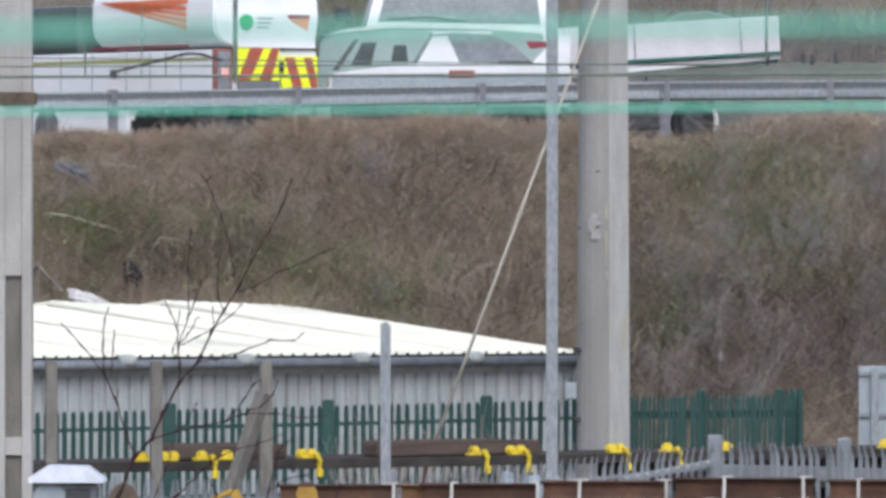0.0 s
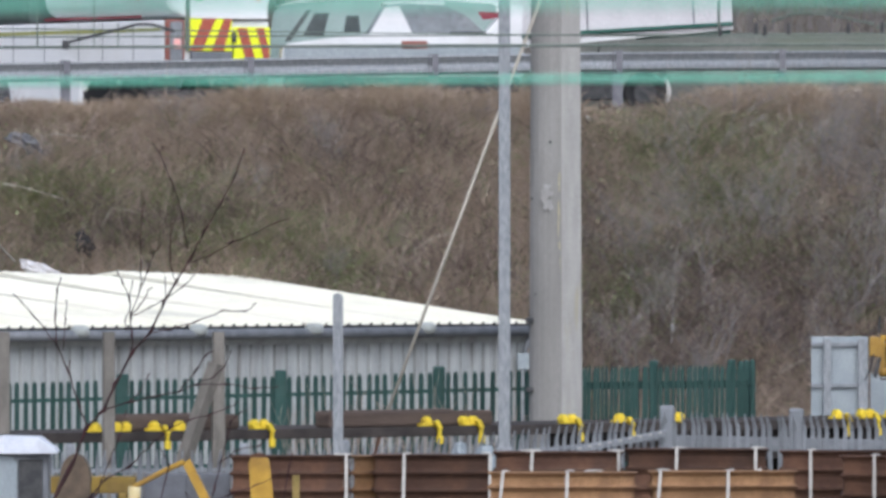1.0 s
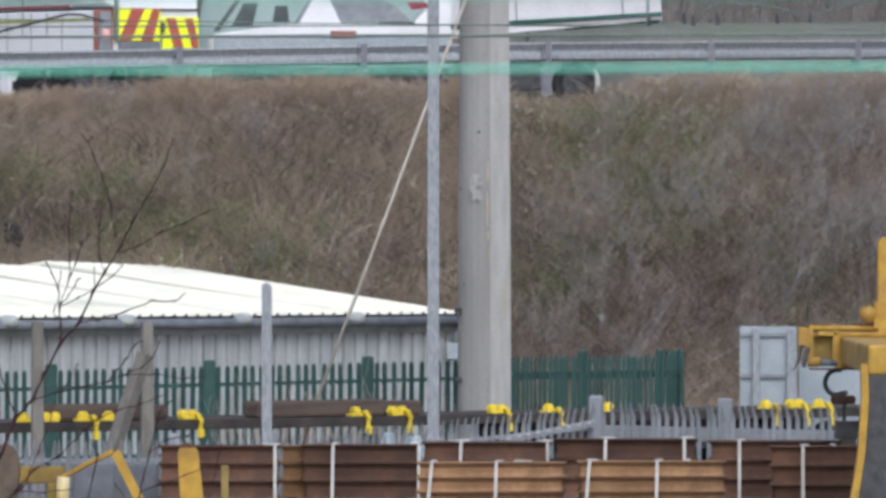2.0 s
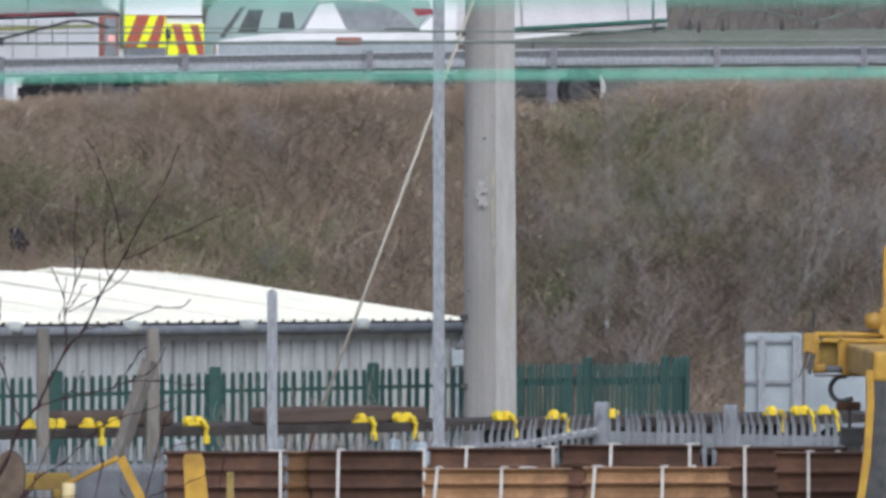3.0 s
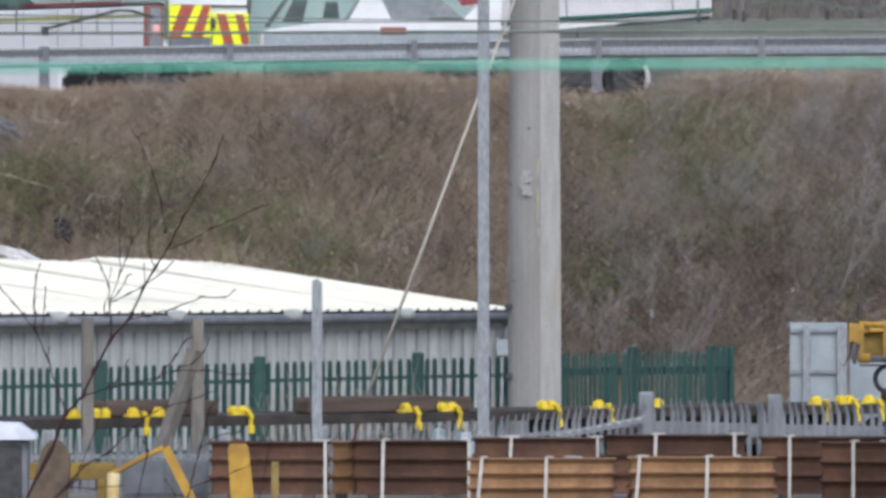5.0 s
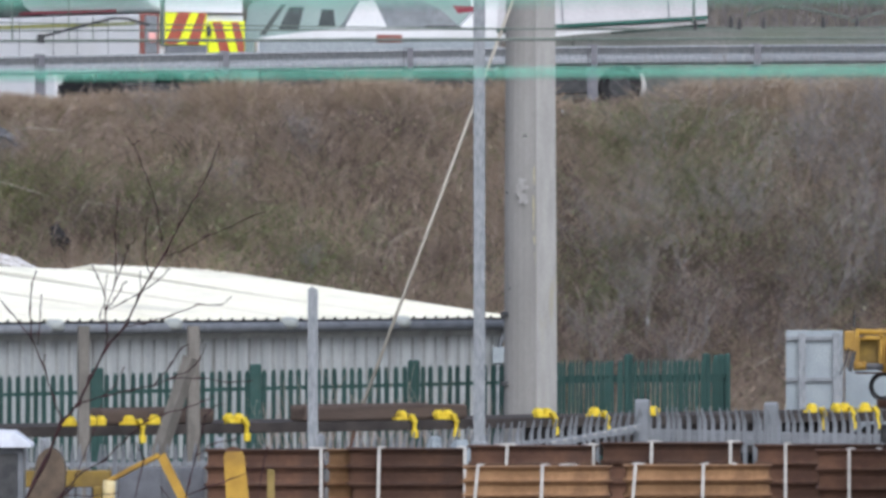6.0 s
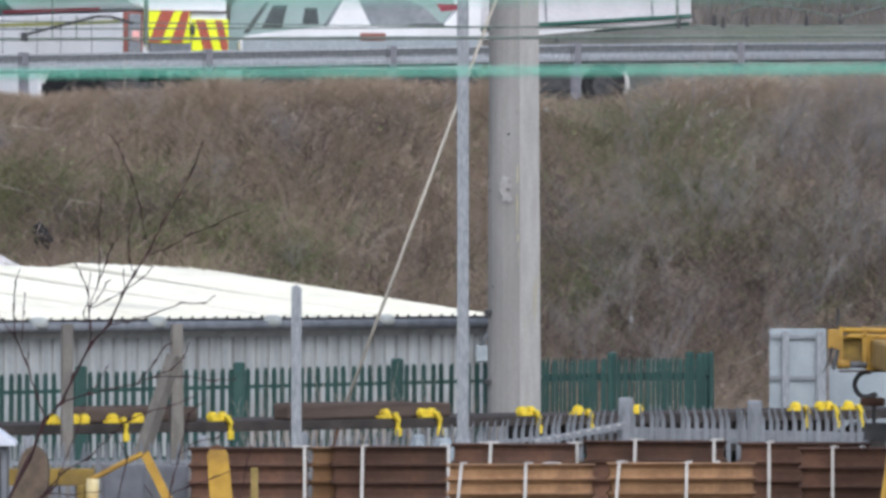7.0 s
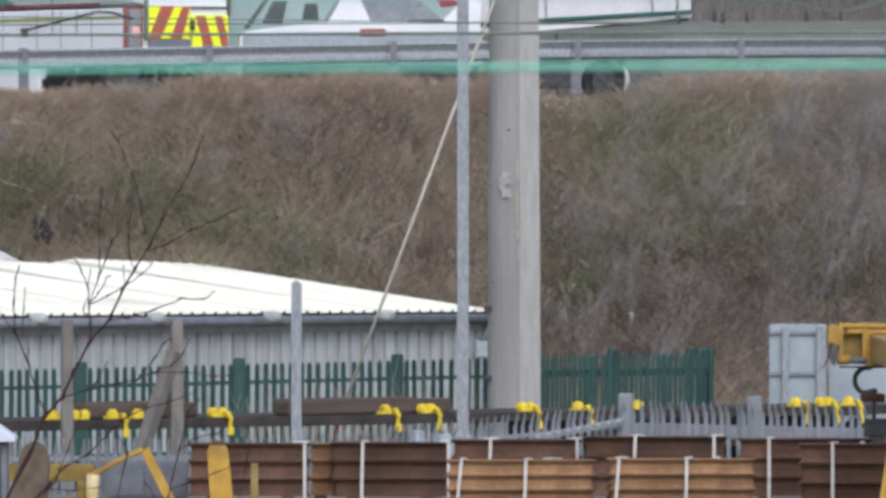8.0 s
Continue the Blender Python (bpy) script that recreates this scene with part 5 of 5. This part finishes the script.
van = thing("green_grey_van", "pale green-grey van with dark side windows", "van", (-4.18, 202.4, TOP + 0.004), 0)
car_body("body", [(-0.15, 0.3), (-0.15, 1.3), (-0.05, 2.2), (0.15, 2.36), (1.4, 2.45), (3.2, 2.45), (4.4, 2.36), (4.5, 0.3)], 1.85, "van_green", van)
for pts in ([(0.55, 1.72), (0.78, 2.18), (1.07, 2.18), (0.96, 1.72)], [(1.36, 1.80), (1.42, 2.13), (1.66, 2.13), (1.70, 1.80)], [(2.0, 1.7), (2.0, 2.1), (2.9, 2.1), (2.9, 1.7)]):
    part("window", prism(pts, 0.02, start=-0.012), "glass", van)
part("roof", prism([(0.0, 2.33), (0.5, 2.46), (1.4, 2.53), (2.6, 2.53), (3.1, 2.47), (3.1, 2.43), (2.4, 2.46), (1.3, 2.46), (0.5, 2.39)], 1.7, start=-0.03), "car_white", van, "white raised roof edge")
part("pillar", prism([(0.18, 1.62), (0.30, 1.62), (0.72, 2.24), (0.62, 2.24)], 0.02, start=-0.014), "glass_green", van, "dark front pillar")
for x in (0.9, 3.6):
    for y in (-0.01, 1.65):
        wheel(van, x, y)

lorry = thing("white_lorry", "white lorry cab with a large grey windscreen", "lorry", (-3.249, 205.4, TOP + 0.004), 4)
car_body("body", [(-0.12, 0.4), (-0.12, 2.50), (-0.1, 2.62), (0.18, 3.7), (3.5, 3.8), (3.75, 2.6), (3.8, 0.4)], 2.0, "white", lorry)
part("windscreen", prism([(0.12, 2.66), (0.34, 3.5), (3.3, 3.55), (3.42, 2.62)], 0.02, start=-0.015), "glass_grey", lorry)
part("wiper", tube([(0.3, -0.03, 2.72), (1.2, -0.03, 2.75), (1.9, -0.03, 2.66)], 0.02, 5), "dark", lorry)
part("dashboard", block(0.9, 1.7, -0.03, -0.018, 2.70, 2.78), "board", lorry)
part("mirror", block(-0.75, -0.45, -0.1, 0.0, 2.68, 2.95, 0.03), "dark", lorry)
for x in (0.3, 3.2):
    for y in (-0.01, 1.75):
        wheel(lorry, x, y, 0.45, 0.28)

domed_van = thing("domed_van", "grey-green van with a pale domed roof behind the trailer", "van", (2.3, 204.4, TOP + 0.004))
car_body("body", [(0.0, 0.35), (0.0, 2.2), (0.35, 2.62), (0.7, 2.80), (1.25, 2.83), (1.7, 2.72), (2.1, 2.3), (2.1, 0.35)], 3.0, "moss_wall", domed_van)
part("roof", prism([(0.35, 2.64), (0.7, 2.82), (1.25, 2.85), (1.7, 2.74), (1.7, 2.70), (0.35, 2.60)], 2.8, start=0.06), "board", domed_van, "pale domed roof")
for x in (0.02, 1.86):
    for y in (0.5, 2.3):
        bm = tube([(x, y, 0.34), (x + 0.22, y, 0.34)], 0.34, 18)
        part("wheel", bm, "tyre", domed_van)

trailer = thing("white_trailer", "white sided trailer with a dark green lower edge", "trailer", (0.625, 200.5, TOP + 0.004))
trailer.matrix_world = Matrix.Translation((0.625, 200.5, TOP + 0.004)) @ pose(0, 0, 0, 0, -3.3, 0)
TL = 4.377
part("side_panel", block(0, TL, 0, 1.9, 1.70, 2.42, 0.015), "dull_white", trailer)
part("edge", block(0, TL, -0.02, 1.92, 1.655, 1.717), "white_trim", trailer, "dark green lower edge")
part("chassis_rail", prism([(0, 1.60), (TL, 1.65), (TL, 1.57), (0, 1.44)], 0.12, start=0.1), "white", trailer)
part("underframe", block(TL - 1.9, TL - 0.05, 0.3, 1.7, 1.50, 1.57), "white_trim", trailer)
for x in (1.1, 1.5, 3.6):
    part("strut", block(x, x + 0.025, -0.03, -0.004, 1.72, 2.4), "gutter", trailer)
for y in (0.06, 1.6):
    wheel(trailer, 2.57, y, 0.42, 0.28)
part("tool_box", block(1.10, 1.95, 0.1, 0.7, 0.32, 0.95, 0.04), "dark", trailer, "dark box under the trailer bed")
part("leg", block(TL - 1.5, TL - 1.35, 0.3, 0.45, 0, 1.2), "dark", trailer)
arc = [(2.57 + 0.47 * math.cos(radians(a)), 0.02, 0.44 + 0.47 * math.sin(radians(a))) for a in range(-32, 40, 12)]
part("mudguard", tube(arc, [0.03, 0.05, 0.055, 0.05, 0.04, 0.03, 0.02][:len(arc)], 6), "strap", trailer, "pale mudguard edge", smooth=True)

# ---- overhead fittings over the farther track ----
arm = thing("registration_arm", "thin dark registration arm on the overhead line", "bracket")
part("rod", tube([(-3.116, 75.000, 5.607), (-3.087, 75.000, 5.632), (-2.836, 75.000, 5.698), (-2.556, 75.000, 5.769), (-2.460, 75.000, 5.765), (-2.293, 75.000, 5.715)], 0.011, 6), "dark", arm)
part("clamp", block(-3.124, -3.070, 74.97, 75.03, 5.582, 5.648, 0.005), "dark", arm)
arm2 = thing("registration_arm", "slim registration arm with dark insulators on the overhead line", "bracket")
part("rod", tube([(2.113, 75.000, 5.790), (2.301, 75.000, 5.849), (2.531, 75.000, 5.841), (2.886, 75.000, 5.765)], 0.008, 6), "wire", arm2)
part("rod", tube([(2.886, 75.000, 5.740), (3.074, 75.000, 5.799), (3.408, 75.000, 5.874)], 0.008, 6), "wire", arm2)
for x, z in ((1.738, 5.715), (2.005, 5.732), (2.068, 5.715), (2.247, 5.724), (2.686, 5.732), (2.936, 5.740)):
    part("insulator", tube([(x, 75, z + 0.05), (x, 75, z + 0.02), (x, 75, z - 0.025), (x, 75, z - 0.035)], [0.008, 0.013, 0.017, 0.008], 8), "dark", arm2)

# ---- litter and dead branches on the embankment ----
lrng = random.Random(11)


def on_slope(x, d):
    return Vector((x, d, bank_height(x, d)))


def litter(x, d, sx, sz, mat, label):
    bm = bmesh.new()
    bmesh.ops.create_icosphere(bm, subdivisions=3, radius=1.0)
    for v in bm.verts:
        k = Vector((x * 97, d, 0))
        v.co = Vector((v.co.x * sx, v.co.y * 0.12, v.co.z * sz - 0.35 * v.co.x * sx)) * (1 + 0.9 * noise.noise(v.co * 1.6 + k) + 0.5 * noise.noise(v.co * 4.5 + k))
    ob = part("litter", bm, mat)
    p = on_slope(x, d)
    ob.location = p + Vector((0, -0.35, sz * 0.7 + 0.35))
    return tagged(ob, label, "litter", "litter on the embankment")


litter(1.976, 193.9, 0.06, 0.045, "strap", "scrap of white plastic in dry grass")
litter(3.466, 188.0, 0.05, 0.06, "strap", "scrap of white plastic under the shrubs")
litter(-8.28, 189.35, 0.36, 0.13, "dull_white", "crumpled pale sheeting caught on the bank")
litter(-7.50, 190.0, 0.15, 0.18, "tyre", "dark lump hanging in the scrub")
litter(-8.70, 192.6, 0.30, 0.15, "locker", "dark rubber scrap in the scrub")
litter(0.010, 187.9, 0.16, 0.07, "board", "pale sheet of rubbish behind the shed")


def dead_branch(points, r, label, mat="rope"):
    bm = tube(points, [r * (1 - 0.7 * i / (len(points) - 1)) for i in range(len(points))], 5)
    return tagged(part("dead_branch", bm, mat), label, "branch", "dead branches")


for k in range(3):
    x, d = lrng.uniform(-9, 8), lrng.uniform(186, 193.5)
    p = on_slope(x, d)
    a = lrng.uniform(-1.1, 1.1)
    ln = lrng.uniform(0.5, 1.5)
    q = p + Vector((math.sin(a) * ln, -0.2, 0.25 + 0.45 * abs(math.cos(a)) * ln))
    mid = (p + q) / 2 + Vector((0, -0.2, lrng.uniform(0.05, 0.2)))
    dead_branch([p - Vector((0, 0, 0.1)), p + Vector((0, -0.3, 0.3)), mid + Vector((0, -0.2, 0.15)), q + Vector((0, -0.2, 0.1))], lrng.uniform(0.008, 0.013), "pale dead branch lying in the scrub")

lift = Vector((0, -0.3, 0.45))
dead_branch([on_slope(5.061, 187.0), on_slope(5.478, 187.0) + lift, on_slope(6.103, 187.3) + lift * 1.4], 0.012, "pale dead branch leaning out of the bank")
dead_branch([on_slope(-9.6, 190.4), on_slope(-9.25, 190.2) + lift, on_slope(-8.75, 189.6) + lift], 0.07, "grey-brown fallen log on the bank", "concrete_old")
dead_branch([on_slope(-7.6, 190.2), on_slope(-7.0, 190.8) + lift, on_slope(-6.2, 190.7) + lift, on_slope(-5.5, 190.1) + lift * 0.7], 0.015, "pale arching dead bramble on the bank")
dead_branch([on_slope(-8.6, 193.6), on_slope(-8.2, 193.2) + lift, on_slope(-7.5, 192.9) + lift], 0.022, "pale dead branch lying in the scrub")

dead_branch([on_slope(-9.1, 191.3) + lift, on_slope(-8.7, 191.15) + lift * 1.05, on_slope(-8.1, 191.05) + lift * 0.9, on_slope(-7.7, 191.0) + lift * 0.8], 0.018, "pale dead branch lying in the scrub")

# ---- small white marker at the column foot ----
marker = thing("white_marker", "small white marker post at the foot of the column", "marker post")
part("stake", block(1.437, 1.502, 168.29, 168.33, 0, 0.961, 0.01), "strap", marker)
part("cap", block(1.397, 1.542, 168.27, 168.35, 0.961, 0.991, 0.012), "strap", marker)

# ---- weeds and rubbish along the fences ----
b = np.stack((np.random.uniform(-3.4, 0.6, 130), np.random.uniform(169.9, 170.7, 130), np.zeros(130)), 1)
n = len(b)
weeds = arching(b, np.where(np.arange(n) % 6 == 0, np.random.uniform(1.5, 2.3, n), np.random.uniform(0.7, 1.5, n)), 0.35, 0.1, 5, (0, 0, 0))
tagged(many_tubes("weeds", weeds, np.random.uniform(0.004, 0.007, n)[:, None] * np.array((1.2, 1.1, 1.0, 0.8, 0.5))[None], "stalk"), "thin dead weeds at the foot of the green fence", "weeds", kind="stuff")
forks = np.concatenate((weeds[:, 2], weeds[:, 3]))
n = len(forks)
tagged(many_tubes("weed_twigs", arching(forks, np.random.uniform(0.15, 0.45, n), 0.7, 0.1, 3, (0, 0, 0)), np.full((n, 3), 0.0035), "stalk"), "side twigs of dead weeds", "weeds", kind="stuff")


def white_sack(x, y, w, h, seed):
    """A crumpled white sack, flattened where it lies."""
    bm = bmesh.new()
    bmesh.ops.create_icosphere(bm, subdivisions=3, radius=1.0)
    for v in bm.verts:
        k = 1 + 0.35 * noise.noise(v.co * 2.2 + Vector((seed, 0, 0))) + 0.2 * noise.noise(v.co * 5.5 + Vector((0, seed, 0)))
        v.co = Vector((v.co.x * w * k, v.co.y * 0.25 * k, min(0.85, max(-0.9, v.co.z * k)) * h + 0.9 * h))
    ob = part("white_sack", bm, "board")
    ob.location = (x, y, 0)
    return tagged(ob, "crumpled grey-white sack lying behind the sleeper stacks", "sack", "white sacks")


white_sack(-0.381, 153.0, 0.13, 0.584, 3)
white_sack(0.028, 153.2, 0.20, 0.551, 8)

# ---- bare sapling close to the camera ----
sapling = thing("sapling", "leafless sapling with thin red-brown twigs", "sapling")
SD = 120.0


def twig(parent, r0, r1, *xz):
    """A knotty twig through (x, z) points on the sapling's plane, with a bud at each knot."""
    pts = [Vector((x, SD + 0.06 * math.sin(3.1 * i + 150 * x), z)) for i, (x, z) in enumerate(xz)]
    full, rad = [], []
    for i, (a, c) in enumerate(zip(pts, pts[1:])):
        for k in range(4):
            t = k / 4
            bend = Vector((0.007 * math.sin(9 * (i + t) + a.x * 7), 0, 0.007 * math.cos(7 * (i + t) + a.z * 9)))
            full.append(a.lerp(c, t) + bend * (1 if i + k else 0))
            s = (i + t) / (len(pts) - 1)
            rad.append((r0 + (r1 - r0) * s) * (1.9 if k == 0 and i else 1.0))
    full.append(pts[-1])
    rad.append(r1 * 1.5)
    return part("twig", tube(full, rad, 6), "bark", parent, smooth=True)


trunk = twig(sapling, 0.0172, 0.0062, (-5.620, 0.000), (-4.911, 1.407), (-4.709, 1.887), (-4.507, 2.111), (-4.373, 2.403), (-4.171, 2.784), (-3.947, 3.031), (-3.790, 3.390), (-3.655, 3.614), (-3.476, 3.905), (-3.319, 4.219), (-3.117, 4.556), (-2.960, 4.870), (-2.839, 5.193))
trunk.name = "trunk"
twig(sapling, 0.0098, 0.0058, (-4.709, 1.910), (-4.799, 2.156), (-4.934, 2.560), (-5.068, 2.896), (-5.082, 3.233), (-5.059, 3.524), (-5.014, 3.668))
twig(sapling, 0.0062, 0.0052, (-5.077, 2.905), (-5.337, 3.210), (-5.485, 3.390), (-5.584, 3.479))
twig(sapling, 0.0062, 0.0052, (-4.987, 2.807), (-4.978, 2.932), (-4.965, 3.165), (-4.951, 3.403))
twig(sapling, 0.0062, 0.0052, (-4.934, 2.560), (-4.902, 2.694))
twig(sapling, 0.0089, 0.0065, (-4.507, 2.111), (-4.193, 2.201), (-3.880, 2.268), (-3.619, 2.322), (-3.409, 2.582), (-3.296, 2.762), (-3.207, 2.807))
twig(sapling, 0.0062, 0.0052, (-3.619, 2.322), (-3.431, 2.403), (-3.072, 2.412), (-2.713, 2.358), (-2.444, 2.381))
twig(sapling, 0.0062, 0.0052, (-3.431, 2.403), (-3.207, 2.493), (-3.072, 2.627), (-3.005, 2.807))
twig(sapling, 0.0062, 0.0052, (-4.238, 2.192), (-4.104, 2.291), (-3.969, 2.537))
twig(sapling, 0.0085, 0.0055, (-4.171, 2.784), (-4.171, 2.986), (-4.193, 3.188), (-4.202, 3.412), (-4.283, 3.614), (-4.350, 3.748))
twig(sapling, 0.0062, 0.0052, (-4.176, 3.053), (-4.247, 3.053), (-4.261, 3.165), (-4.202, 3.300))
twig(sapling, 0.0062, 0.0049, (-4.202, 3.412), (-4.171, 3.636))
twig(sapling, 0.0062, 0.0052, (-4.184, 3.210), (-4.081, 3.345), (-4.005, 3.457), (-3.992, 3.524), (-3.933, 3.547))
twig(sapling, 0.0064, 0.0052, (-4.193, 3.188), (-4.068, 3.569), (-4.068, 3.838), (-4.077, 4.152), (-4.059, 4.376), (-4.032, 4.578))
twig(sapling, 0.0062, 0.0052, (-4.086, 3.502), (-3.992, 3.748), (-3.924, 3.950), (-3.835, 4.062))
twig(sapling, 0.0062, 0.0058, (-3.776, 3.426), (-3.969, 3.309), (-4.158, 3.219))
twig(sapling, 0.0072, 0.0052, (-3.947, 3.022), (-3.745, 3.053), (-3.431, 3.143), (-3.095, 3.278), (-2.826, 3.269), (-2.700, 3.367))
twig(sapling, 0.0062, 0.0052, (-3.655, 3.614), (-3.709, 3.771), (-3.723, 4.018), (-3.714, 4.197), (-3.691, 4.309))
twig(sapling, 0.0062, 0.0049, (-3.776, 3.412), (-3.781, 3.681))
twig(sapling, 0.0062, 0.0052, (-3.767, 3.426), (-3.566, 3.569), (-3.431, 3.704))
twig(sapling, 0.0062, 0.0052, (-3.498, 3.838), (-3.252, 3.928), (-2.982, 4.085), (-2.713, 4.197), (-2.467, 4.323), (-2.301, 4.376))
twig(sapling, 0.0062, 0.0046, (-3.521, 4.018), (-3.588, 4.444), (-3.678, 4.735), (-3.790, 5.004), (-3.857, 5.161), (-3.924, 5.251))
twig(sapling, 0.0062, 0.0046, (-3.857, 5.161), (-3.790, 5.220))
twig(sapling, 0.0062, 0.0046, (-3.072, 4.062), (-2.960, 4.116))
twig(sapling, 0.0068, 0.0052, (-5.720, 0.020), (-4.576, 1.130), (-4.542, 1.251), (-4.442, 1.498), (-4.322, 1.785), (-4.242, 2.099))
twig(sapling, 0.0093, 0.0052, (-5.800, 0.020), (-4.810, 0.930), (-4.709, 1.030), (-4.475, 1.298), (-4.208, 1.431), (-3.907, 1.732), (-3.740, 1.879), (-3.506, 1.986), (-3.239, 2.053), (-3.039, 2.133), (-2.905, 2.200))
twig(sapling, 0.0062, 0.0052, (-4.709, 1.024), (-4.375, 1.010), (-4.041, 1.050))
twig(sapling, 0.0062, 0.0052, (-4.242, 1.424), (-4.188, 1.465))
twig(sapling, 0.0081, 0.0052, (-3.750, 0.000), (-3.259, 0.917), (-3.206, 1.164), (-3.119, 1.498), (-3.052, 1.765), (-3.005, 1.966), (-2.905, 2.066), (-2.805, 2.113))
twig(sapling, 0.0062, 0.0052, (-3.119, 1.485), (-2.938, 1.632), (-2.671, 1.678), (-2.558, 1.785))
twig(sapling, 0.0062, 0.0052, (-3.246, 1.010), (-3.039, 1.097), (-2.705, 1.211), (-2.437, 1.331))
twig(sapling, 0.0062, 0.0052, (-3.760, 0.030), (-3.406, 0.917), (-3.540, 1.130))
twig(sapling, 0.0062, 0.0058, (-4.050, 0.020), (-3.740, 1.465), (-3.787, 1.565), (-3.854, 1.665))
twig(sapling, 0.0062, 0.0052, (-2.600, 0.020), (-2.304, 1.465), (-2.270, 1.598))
